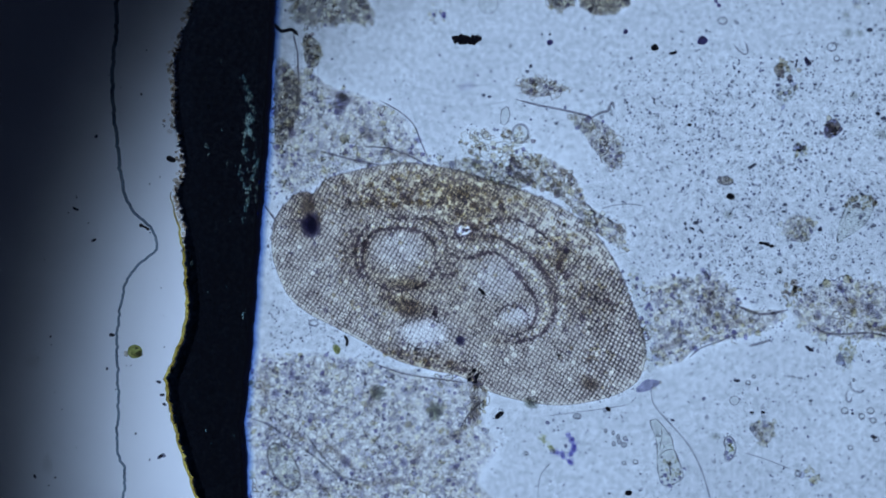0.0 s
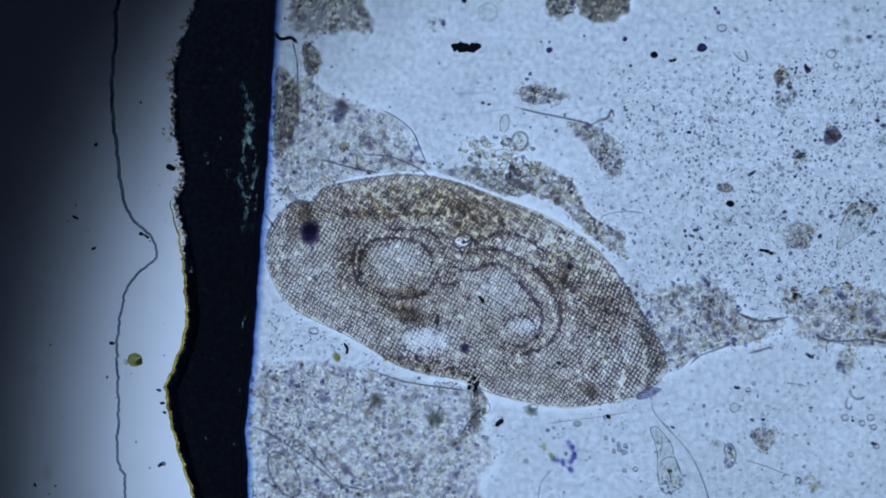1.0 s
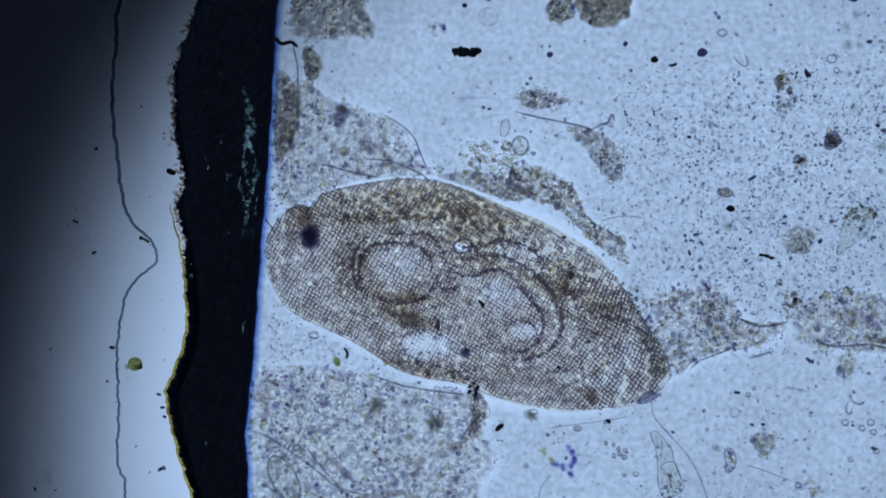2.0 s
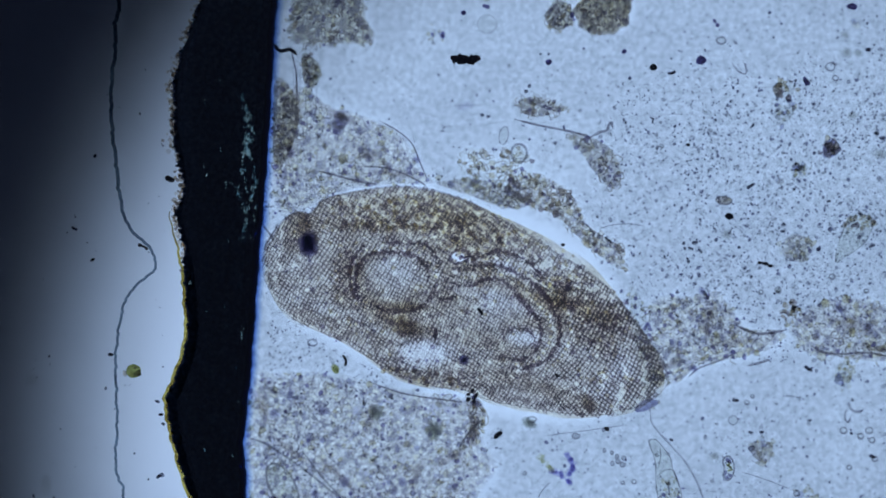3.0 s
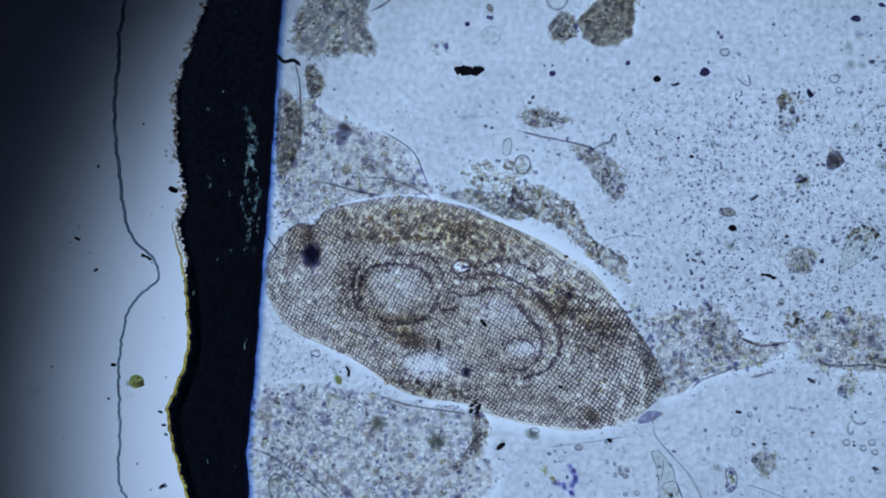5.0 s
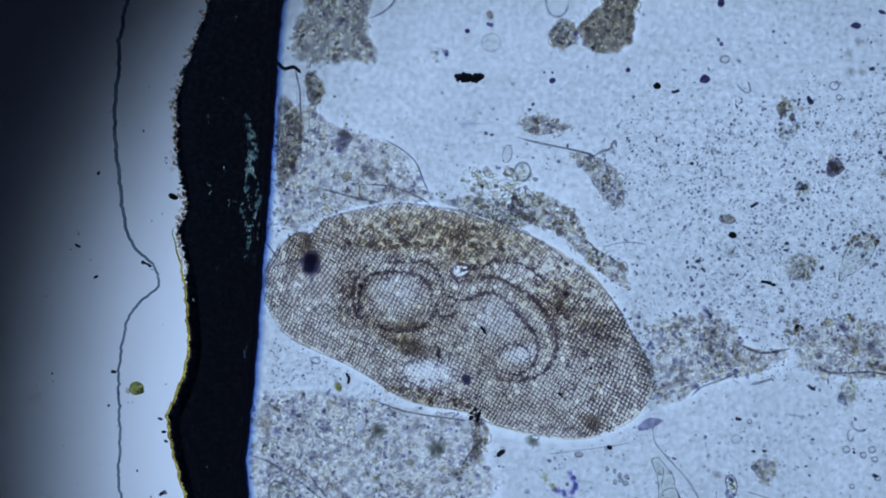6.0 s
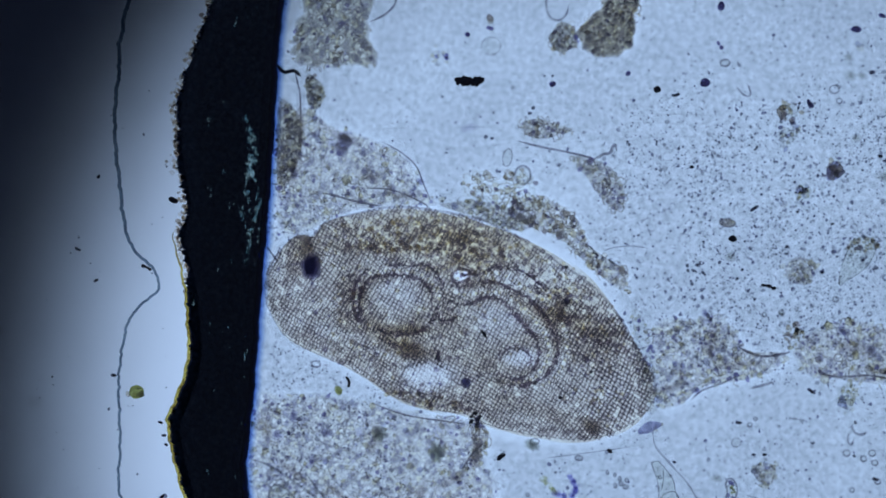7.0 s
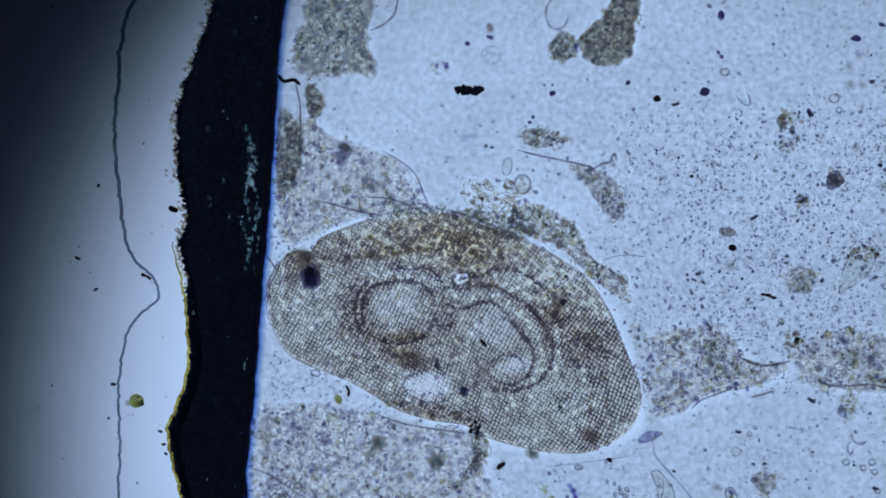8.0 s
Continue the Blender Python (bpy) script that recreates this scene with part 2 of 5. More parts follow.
def smooth_line(pts, n=8, closed=False):
    """A smooth line through a few points (Catmull-Rom)."""
    p = np.asarray(pts, float)
    m = len(p)
    out = []
    for i in range(m if closed else m - 1):
        if closed:
            a, b, c, d = p[i - 1], p[i], p[(i + 1) % m], p[(i + 2) % m]
        else:
            a, b, c, d = p[max(i - 1, 0)], p[i], p[i + 1], p[min(i + 2, m - 1)]
        for t in np.arange(n) / n:
            out.append(0.5 * (2 * b + (c - a) * t + (2 * a - 5 * b + 4 * c - d) * t * t + (3 * b - a - 3 * c + d) * t ** 3))
    if not closed:
        out.append(p[-1])
    return np.array(out)


def tube(heap, line, r, z=0.0, sides=6, flat=1.0, closed=False, taper=False):
    """A thin round strand along a line of the plan; r may vary along it."""
    q = np.asarray(line, float)
    n = len(q)
    if q.shape[1] == 2:
        q = np.concatenate([q, np.full((n, 1), z)], 1)
    rr = np.broadcast_to(np.asarray(r, float), (n,)).copy()
    if taper:
        rr *= np.clip(np.minimum(np.arange(n), n - 1 - np.arange(n)) / max(2, n * 0.15), 0.25, 1)
    if closed:
        d = np.roll(q, -1, 0) - np.roll(q, 1, 0)
    else:
        d = np.gradient(q, axis=0)
    d /= np.linalg.norm(d, axis=1)[:, None] + 1e-9
    side = np.stack([-d[:, 1], d[:, 0], np.zeros(n)], 1)
    up = np.array((0, 0, 1.0))
    v = []
    for k in range(sides):
        a = 2 * math.pi * k / sides
        v.append(q + side * (rr * math.cos(a))[:, None] + up * (rr * flat * math.sin(a))[:, None])
    v = np.stack(v, 1).reshape(-1, 3)
    f = []
    for i in range(n if closed else n - 1):
        j = (i + 1) % n
        for k in range(sides):
            l = (k + 1) % sides
            f.append((i * sides + k, i * sides + l, j * sides + l, j * sides + k))
    if not closed:
        f.append(tuple(reversed(range(sides))))
        f.append(tuple((n - 1) * sides + k for k in range(sides)))
    return heap.add(v, f)


def pad(heap, outline, z0, h, rings=5, jag=0.0, soft=None, depth=1.0):
    """A flat cushion over a closed outline: domed above, flat below. soft: the part of its radius over which it thins out to nothing."""
    o = np.asarray(outline, float)
    if jag:
        c = o.mean(0)
        k = np.arange(len(o))
        w = 1 + jag * (np.sin(k * 1.7 + rng.uniform(0, 6)) * 0.5 + np.sin(k * 0.63 + rng.uniform(0, 6)) * 0.6 + rng.normal(size=len(o)) * 0.4)
        o = c + (o - c) * w[:, None]
    n, c = len(o), o.mean(0)
    v, dep = [], []
    for i in range(rings):
        s = 1 - i / rings
        dep += [depth * (1.0 if not soft else min(1.0, (1 - s) / soft))] * n
        z = z0 + h * math.sqrt(max(0.0, 1 - s * s))
        v.append(np.concatenate([c + (o - c) * s, np.full((n, 1), z)], 1))
    v = np.concatenate(v + [np.array([[c[0], c[1], z0 + h], [c[0], c[1], z0 - 0.02 * h]])])
    f = []
    for i in range(rings - 1):
        for k in range(n):
            l = (k + 1) % n
            f.append((i * n + k, i * n + l, (i + 1) * n + l, (i + 1) * n + k))
    for k in range(n):
        l = (k + 1) % n
        f.append(((rings - 1) * n + k, (rings - 1) * n + l, rings * n))
        f.append((l, k, rings * n + 1))
    if soft:   # the underside carries no depth of its own
        dep += [depth, 0.0]
    else:
        dep += [depth, depth]
    return heap.add(v, f, dep)


def oval(x, y, rx, ry, turn=0.0, n=24):
    a = np.linspace(0, 2 * math.pi, n, endpoint=False)
    c, s = math.cos(radians(turn)), math.sin(radians(turn))
    ex, ey = rx * np.cos(a), ry * np.sin(a)
    return np.stack([x + ex * c - ey * s, y + ex * s + ey * c], 1)


def inside(poly, x, y):
    p = np.asarray(poly)
    q = np.roll(p, -1, 0)
    cross = (p[:, 1] > y) != (q[:, 1] > y)
    with np.errstate(divide="ignore", invalid="ignore"):
        xi = p[:, 0] + (y - p[:, 1]) / (q[:, 1] - p[:, 1]) * (q[:, 0] - p[:, 0])
    return bool(np.count_nonzero(cross & (x < xi)) % 2)


def scatter(poly, count):
    p = np.asarray(poly)
    lo, hi = p.min(0), p.max(0)
    out = []
    while len(out) < count:
        q = rng.uniform(lo, hi)
        if inside(p, *q):
            out.append(q)
    return out


def joined(name, mesh, x, y, z, mat, label, category, group="", kind=""):
    ob = part(name, mesh, mat)
    ob.location = P(x, y, z)
    return tagged(ob, label, category, group, kind)


M_GREEN = tissue("green_grain", (0.86, 0.86, 0.66), (0.60, 0.60, 0.44), 9)
M_SPLINTER = opaque("brown_splinter", (0.02, 0.008, 0.006), (0.10, 0.035, 0.02), 12, 0.6)
M_DARKGREY = tissue("grey_grain", (0.60, 0.60, 0.64), (0.34, 0.34, 0.40), 6)
M_PALECELL = tissue("pale_cell", (0.99, 0.99, 0.985), (0.93, 0.935, 0.925), 9, 0.3, 0.7)
M_VASE = tissue("cloudy_cell", (0.97, 0.975, 0.955), (0.88, 0.89, 0.86), 12, 0.3, 0.7)
M_SHRED = tissue("violet_shred", (0.94, 0.94, 0.98), (0.83, 0.82, 0.92), 9)
M_SHRED_OLIVE = tissue("olive_shred", (0.98, 0.98, 0.93), (0.90, 0.90, 0.82), 8)
M_STRAND = tissue("dark_strand", (0.74, 0.73, 0.74), (0.52, 0.50, 0.55), 14)
M_STREAK = tissue("slime_streak", (0.97, 0.97, 0.97), (0.91, 0.91, 0.92), 24)
M_FILM_BROWN = granular("brown_debris_film", (0.93, 0.90, 0.81), (0.30, 0.28, 0.31), 11.0, 26)
M_SOFT_BLACK = tissue("black_violet_pigment", (0.26, 0.25, 0.42), (0.13, 0.12, 0.26), 10, weighted=True)
M_SOFT_BROWN = tissue("soft_brown_pigment", (0.70, 0.65, 0.61), (0.54, 0.49, 0.50), 9, 0.35, 0.65, 5, True)
M_SOFT_VIOLET = tissue("soft_violet_pigment", (0.62, 0.61, 0.73), (0.46, 0.45, 0.60), 9, weighted=True)
M_SOFT_GREEN = tissue("soft_green_grain", (0.66, 0.67, 0.60), (0.44, 0.45, 0.42), 8, 0.35, 0.65, 5, True)
M_LIQUID = liquid("mounting_liquid")


# ---- the stage: ground glass, field stop, slide, cover glass ----
def slab(heap, x0, y0, x1, y1, z0, z1):
    v = [(x, y, z) for z in (z0, z1) for y in (y0, y1) for x in (x0, x1)]
    return heap.add(v, [(0, 2, 3, 1), (4, 5, 7, 6), (0, 1, 5, 4), (2, 6, 7, 3), (0, 4, 6, 2), (1, 3, 7, 5)])


def glass_slide():
    h = Heap(CX, CY, 0)
    slab(h, CX - 2600, CY - 1800, CX + 3000, CY + 1800, -800, 0)
    ob = joined("glass_slide", h.mesh("glass_slide", False), CX, CY, 0, M_SLIDE, "clear glass microscope slide lying over the lit stage", "slide", kind="structure")
    return ob


def ground_glass():
    # unseen; added to blur the stop's rim into a soft dark corner
    h = Heap(*FIELD, 0)
    ring = oval(*FIELD, 3300, 3300, 0, 96)
    n = len(ring)
    v = np.concatenate([np.c_[ring, np.full(n, -1500.0)], np.c_[ring, np.full(n, -1420.0)]])
    f = [tuple(range(n)), tuple(reversed(range(n, 2 * n)))] + [(i, n + i, n + (i + 1) % n, (i + 1) % n) for i in range(n)]
    h.add(v, f)
    return joined("ground_glass", h.mesh("ground_glass", False), *FIELD, 0, M_GROUND, "frosted glass disc over the microscope lamp", "glass disc", kind="structure")


STOP_Z = -3200.0


def field_stop():
    """An unseen round metal stop, added to darken the field's edge; it stays with the microscope while the slide
    drifts.
    """
    h = Heap(CX, CY, STOP_Z)
    n = 128
    a = oval(*FIELD, 1802, 1802, 0, n)
    b = oval(*FIELD, 3500, 3500, 0, n)
    v = np.concatenate([np.c_[a, np.full(n, STOP_Z - 40)], np.c_[b, np.full(n, STOP_Z - 40)], np.c_[b, np.full(n, STOP_Z + 40)], np.c_[a, np.full(n, STOP_Z + 10)]])
    f = []
    for i in range(n):
        j = (i + 1) % n
        for k in range(4):
            l = (k + 1) % 4
            f.append((k * n + i, k * n + j, l * n + j, l * n + i))
    h.add(v, f)
    return joined("field_stop", h.mesh("field_stop"), CX, CY, STOP_Z, M_METAL, "unseen black ring added to darken the field's edge", "diaphragm", kind="structure")


EDGE_L = ((-300, 392), (-130, 372), (-50, 356), (0, 340), (60, 314), (130, 300), (210, 303), (270, 314), (300, 318), (350, 306), (400, 320), (450, 330), (545, 337), (590, 330), (640, 311), (670, 298), (720, 306), (790, 324), (882, 354), (1000, 380), (1200, 400))
EDGE_R = ((-300, 520), (-100, 506), (0, 492), (100, 487), (200, 481), (300, 474), (400, 465), (500, 458), (600, 451), (690, 442), (740, 436), (800, 440), (882, 442), (1000, 436), (1200, 440))


def edge_at(table, y):
    ys, xs = zip(*table)
    return np.interp(y, ys, xs)


def wobble(y, amp, size, seed):
    y = np.asarray(y) / size
    return amp * (np.sin(y * 6.3 + seed) + 0.6 * np.sin(y * 13.7 + seed * 2.1) + 0.5 * np.sin(y * 27.1 + seed * 3.3)) / 2.1


def cover_glass():
    root = thing("cover_glass", 480, CY, "thin cover glass with a rough black broken edge", "cover glass", 0)
    h = Heap(480, CY, 0)
    ys = np.arange(-1000, 1900, 20.0)
    xr = edge_at(EDGE_L, ys) + 34
    n = len(ys)
    v, f = [], []
    for z in (112, 232):
        v += [(x, y, z) for x, y in zip(xr, ys)] + [(3400, y, z) for y in ys]
    for i in range(n - 1):
        f.append((i, i + 1, n + i + 1, n + i))
        f.append((2 * n + i, 3 * n + i, 3 * n + i + 1, 2 * n + i + 1))
        f.append((i, 2 * n + i, 2 * n + i + 1, i + 1))
        f.append((n + i, n + i + 1, 3 * n + i + 1, 3 * n + i))
    f.append((0, n, 3 * n, 2 * n))
    f.append((n - 1, 3 * n - 1, 4 * n - 1, 2 * n - 1))
    part("pane", h.add(v, f).mesh("pane", False), M_COVER, root)

    # the dark edge: a crusted bank between slide and glass; holes along upright lines make its glints
    ys = np.arange(-290, 1190, 2.2)
    rough_side = np.clip((440 - ys) / 40, 0, 1)
    xl = edge_at(EDGE_L, ys) + 10 * rough_side + wobble(ys, 3.0, 40, 1.0) + wobble(ys, 4.0, 120, 5.0) * rough_side + rng.normal(size=len(ys)) * (0.6 + 1.6 * rough_side)
    xr = edge_at(EDGE_R, ys) + wobble(ys, 1.6, 90, 2.0)
    n, m = len(ys), 104
    cols = np.linspace(0, 1, m)
    h = Heap(480, CY, 0)
    v = []
    for j, c in enumerate(cols):
        z = 34 + 40 * math.sin(math.pi * c) ** 0.6
        v.append(np.stack([xl + (xr - xl) * c, ys, z + rng.normal(size=n) * 2 * (0 < j < m - 1)], 1))
    v += [np.stack([xl + (xr - xl) * c, ys, np.full(n, 2.0)], 1) for c in cols]
    v = np.concatenate(v)
    holes = set()
    glint_lines = ((410, 430, -110, 30, 20), (432, 452, 130, 300, 90), (424, 446, 290, 390, 70), (440, 464, 190, 320, 70), (400, 470, 150, 700, 60), (398, 402, 500, 590, 18), (434, 440, 535, 556, 14),
              (366, 380, 600, 700, 9), (408, 430, 740, 870, 22), (335, 350, 440, 470, 10), (330, 345, 20, 60, 10), (400, 412, 60, 130, 8), (350, 470, -250, 1150, 230), (425, 470, -250, 1150, 110), (436, 466, 120, 430, 20))
    for xa, xb, ya, yb, count in glint_lines:
        for _ in range(count):
            y = rng.uniform(ya, yb)
            x = xa + (xb - xa) * (0.5 + 0.35 * math.sin(y * 0.05 + xa)) + rng.normal() * 3.5
            i = int((y - ys[0]) / 2.2)
            j = int((x - xl[i]) / (xr[i] - xl[i]) * (m - 1))
            for k in range(int(rng.choice([1, 1, 2, 2, 3, 5, 8]))):
                if 2 < j < m - 3 and 0 < i + k < n - 1:
                    holes.add((i + k, j))
    f = []
    low = m * n
    for j in range(m - 1):
        for i in range(n - 1):
            if (i, j) in holes:
                continue
            f.append((j * n + i, (j + 1) * n + i, (j + 1) * n + i + 1, j * n + i + 1))
            f.append((low + j * n + i, low + j * n + i + 1, low + (j + 1) * n + i + 1, low + (j + 1) * n + i))
    e = (m - 1) * n
    for i in range(n - 1):
        f.append((low + i, i, i + 1, low + i + 1))
        f.append((e + i, low + e + i, low + e + i + 1, e + i + 1))
    part("dark_edge", h.add(v, f).mesh("dark_edge"), M_EDGE, root, "black crusted edge with holes cut for its glints")

    # a teal film added over the crust, only to dim and tint the glints
    h = Heap(480, CY, 0)
    v = np.concatenate([np.c_[xl + 7, ys, np.full(n, z)] for z in (82.0, 86.0)] + [np.c_[xr - 5, ys, np.full(n, z)] for z in (86.0, 82.0)])
    h.add(v, [(((k + 1) % 4) * n + i, ((k + 1) % 4) * n + i + 1, k * n + i + 1, k * n + i) for k in range(4) for i in range(n - 1)])
    part("glint_film", h.mesh("glint_film"), M_TEAL, root, "thin teal film added to tint the glints")

    # crumbs along the outer side
    h = Heap(480, CY, 0)
    for _ in range(1300):
        y = rng.uniform(-280, 460) if rng.uniform() < 0.8 else rng.uniform(460, 1100)
        x = edge_at(EDGE_L, y) + rng.normal() * (6 if y < 460 else 2.0) + (12 if y < 460 else 2)
        r = rng.uniform(1.8, 4.6)
        lump(h, x, y, 20 + rng.uniform(0, 26), r, r * rng.uniform(0.7, 1.4), r, rng.uniform(0, 3))
    tagged(part("crust", h.mesh("crust"), M_CRUMB, root, "brown crumbs along the edge"), kind="stuff")
    # thin yellow hem on the outer side; on the inner, a blue light fringe as tinted strip
    h = Heap(480, CY, 0)
    ys = np.arange(340, 1190, 6.0)
    tube(h, np.c_[edge_at(EDGE_L, ys) - 2 + wobble(ys, 2.4, 40, 1.0), ys], np.interp(ys, (340, 420, 520), (0.8, 2.2, 3.8)), 30, 6)
    part("outer_hem", h.mesh("outer_hem"), M_YELLOW, root, "thin amber line along the outer side")
    h = Heap(480, CY, 0)
    ys = np.arange(-290, 1190, 8.0)
    base = edge_at(EDGE_R, ys) + wobble(ys, 1.6, 90, 2.0)
    n = len(ys)
    steps = ((-8, 4.0), (0, 2.6), (3, 1.6), (6, 0.85), (10, 0.35), (15, 0.0))
    v = np.concatenate([np.c_[base + d, ys, np.full(n, 60 - d)] for d, _ in steps] + [np.c_[base + d, ys, np.full(n, 55 - d)] for d in (15, -8)])
    dep = np.concatenate([np.full(n, e) for _, e in steps] + [np.zeros(2 * n)])
    rows = len(steps) + 2
    h.add(v, [(((k + 1) % rows) * n + i, ((k + 1) % rows) * n + i + 1, k * n + i + 1, k * n + i) for k in range(rows) for i in range(n - 1)], dep)
    part("inner_fringe", h.mesh("inner_fringe"), M_BLUE, root, "blue fringe of light painted beside the dark edge")
    return root


def edge_material():
    """Near-black uneven crust."""
    m, nt = material("black_crust")
    f = plan_noise(nt, 26, 6)
    p = node(nt, "ShaderNodeBsdfPrincipled", Roughness=0.55)
    nt.links.new(ramp(nt, f, [(0.3, (0.09, 0.105, 0.16)), (0.7, (0.27, 0.31, 0.44))]), p.inputs["Base Color"])
    bp = node(nt, "ShaderNodeBump", Strength=0.6, Distance=8 * K)
    nt.links.new(f, bp.inputs["Height"])
    nt.links.new(bp.outputs[0], p.inputs["Normal"])
    finish(nt, p.outputs[0])
    return m


M_EDGE = edge_material()
M_YELLOW = tissue("amber_hem", (0.84, 0.76, 0.38), (0.58, 0.48, 0.20), 24)
M_BLUE = tissue("blue_fringe", (0.22, 0.34, 0.66), (0.16, 0.27, 0.60), 60, weighted=True)
M_CRUMB = beads("crumb", [(0.0, (0.96, 0.96, 0.98)), (0.35, (0.92, 0.88, 0.82)), (0.7, (0.82, 0.76, 0.69)), (1.0, (0.62, 0.57, 0.54))])


glass_slide()
ground_glass()
STOP = field_stop()
cover_glass()


def waterline():
    """The thin wavy edge of the dried liquid outside the cover glass."""
    pts = ((262, -200), (250, -130), (235, -88), (219, -58), (211, -10), (206, 14), (207, 50), (201, 100), (199, 150), (202, 205), (208, 250), (213, 300), (223, 350), (238, 376), (260, 396), (276, 420), (275, 443), (247, 468), (226, 494), (214, 540), (207, 600), (208, 650), (210, 720), (207, 780), (213, 815), (221, 832), (218, 882), (205, 960), (212, 1050), (206, 1150))
    q = smooth_line(pts, 22)
    q[:, 0] += wobble(q[:, 1], 1.8, 42, 4) + wobble(q[:, 1], 0.8, 14, 2)
    r = np.interp(q[:, 1], (-200, 0, 300, 420, 600, 1150), (3.6, 3.4, 3.2, 2.2, 2.3, 2.3))
    h = Heap(210, 441, 0)
    tube(h, q, r, 3, 8, 0.5)
    return joined("tide_line", h.mesh("tide_line"), 210, 441, 0, M_LINE, "thin dark wavy tide line dried on the slide", "tide line")


M_LINE = tissue("tide_line", (0.54, 0.61, 0.66), (0.38, 0.44, 0.50), 60)
waterline()

# ---- the worm ----
TOP = ((484, 425), (492, 388), (518, 352), (541, 341), (556, 346), (567, 334), (585, 317), (640, 302), (710, 291), (790, 299), (870, 322), (940, 345), (1000, 374), (1050, 414), (1090, 474), (1114, 535), (1134, 592), (1139, 632))
LOW = ((484, 425), (489, 465), (512, 520), (548, 553), (600, 580), (650, 606), (700, 634), (760, 652), (815, 664), (860, 688), (920, 706), (985, 714), (1040, 708), (1090, 694), (1125, 670), (1139, 632))
AXIS_A, AXIS_B = np.array((484.0, 428.0)), np.array((1139.0, 628.0))
AX = (AXIS_B - AXIS_A) / np.linalg.norm(AXIS_B - AXIS_A)
LONG = np.linalg.norm(AXIS_B - AXIS_A)
_top, _low = smooth_line(TOP, 14), smooth_line(LOW, 14)
OUTLINE = np.concatenate([_top, _low[::-1][1:-1]])


def body_uv(x, y):
    d = np.array((x, y)) - AXIS_A
    return float(d @ AX) / LONG, float(d[0] * AX[1] - d[1] * AX[0])


def resample(line, n):
    s = np.r_[0, np.cumsum(np.hypot(*np.diff(line, axis=0).T))]
    t = np.linspace(0, s[-1], n)
    return np.stack([np.interp(t, s, line[:, 0]), np.interp(t, s, line[:, 1])], 1)


NS, NR = 200, 84
_gt, _gl = resample(_top, NS), resample(_low, NS)
COLS = (0.09, 0.17, 0.25, 0.33, 0.41, 0.49, 0.57, 0.65, 0.73, 0.81, 0.90)     # where one stretch of the body passes into the next
FADE = 0.03
ROWS = (-85.0, -25.0, 35.0, 95.0)     # and from the belly to the back
ROWFADE = 14.0


def col_weight(i, u):
    w = 1.0
    if i > 0:
        w *= np.clip((u - COLS[i - 1] + FADE) / (2 * FADE), 0, 1)
    if i < len(COLS):
        w *= np.clip((COLS[i] + FADE - u) / (2 * FADE), 0, 1)
    return w


def row_weight(j, v):
    w = 1.0
    if j > 0:
        w *= np.clip((v - ROWS[j - 1] + ROWFADE) / (2 * ROWFADE), 0, 1)
    if j < len(ROWS):
        w *= np.clip((ROWS[j] + ROWFADE - v) / (2 * ROWFADE), 0, 1)
    return w


NCOL = len(COLS) + 1


def cell_of(x, y):
    u, v = body_uv(x, y)
    return int(np.searchsorted(COLS, u)), int(np.searchsorted(ROWS, v))


def dome(x, y):
    """Height of the worm's back over a point of the plan."""
    d = np.hypot(OUTLINE[:, 0] - x, OUTLINE[:, 1] - y).min()
    return 26 + 62 * math.sqrt(min(1.0, d / 150.0))


def scale_plate(heap, x, y, z, a, b, much=1.0):
    """One skin scale: a small domed lozenge with sides a and b, clear in the middle, dark and thick at its rim."""
    a, b = a / 2, b / 2
    rim = np.array([a + b, b, b - a, -a, -a - b, -b, a - b, a])
    v = np.concatenate([np.c_[rim * 1.07 + (x, y), np.full(8, z)], np.c_[rim * 0.52 + (x, y), np.full(8, z + 1.0)], [(x, y, z + 1.2), (x, y, z - 0.4)]])
    f = []
    for k in range(8):
        l = (k + 1) % 8
        f += [(k, l, 8 + l, 8 + k), (8 + k, 8 + l, 16), (l, k, 17)]
    edge = np.array((1.9, 0.7, 1.9, 1.15) * 2) * rng.uniform(0.75, 1.2, 8) * much
    return heap.add(v, f, np.concatenate([edge, edge * 0.42, (0.0, 0.0)]))


COIL_OUT = ((803, 421), (829, 423), (851, 419), (880, 421), (910, 436), (936, 454), (961, 484), (976, 513), (980, 543), (969, 572), (947, 594), (910, 603), (884, 600))
COIL_IN = ((784, 443), (807, 454), (829, 458), (858, 448), (884, 451), (902, 469), (925, 499), (943, 524), (947, 550), (936, 576), (914, 591), (888, 589), (873, 580))
COIL_FRONT = ((653, 491), (644, 462), (650, 429), (666, 410), (696, 405), (725, 406), (751, 414), (766, 429), (773, 447))


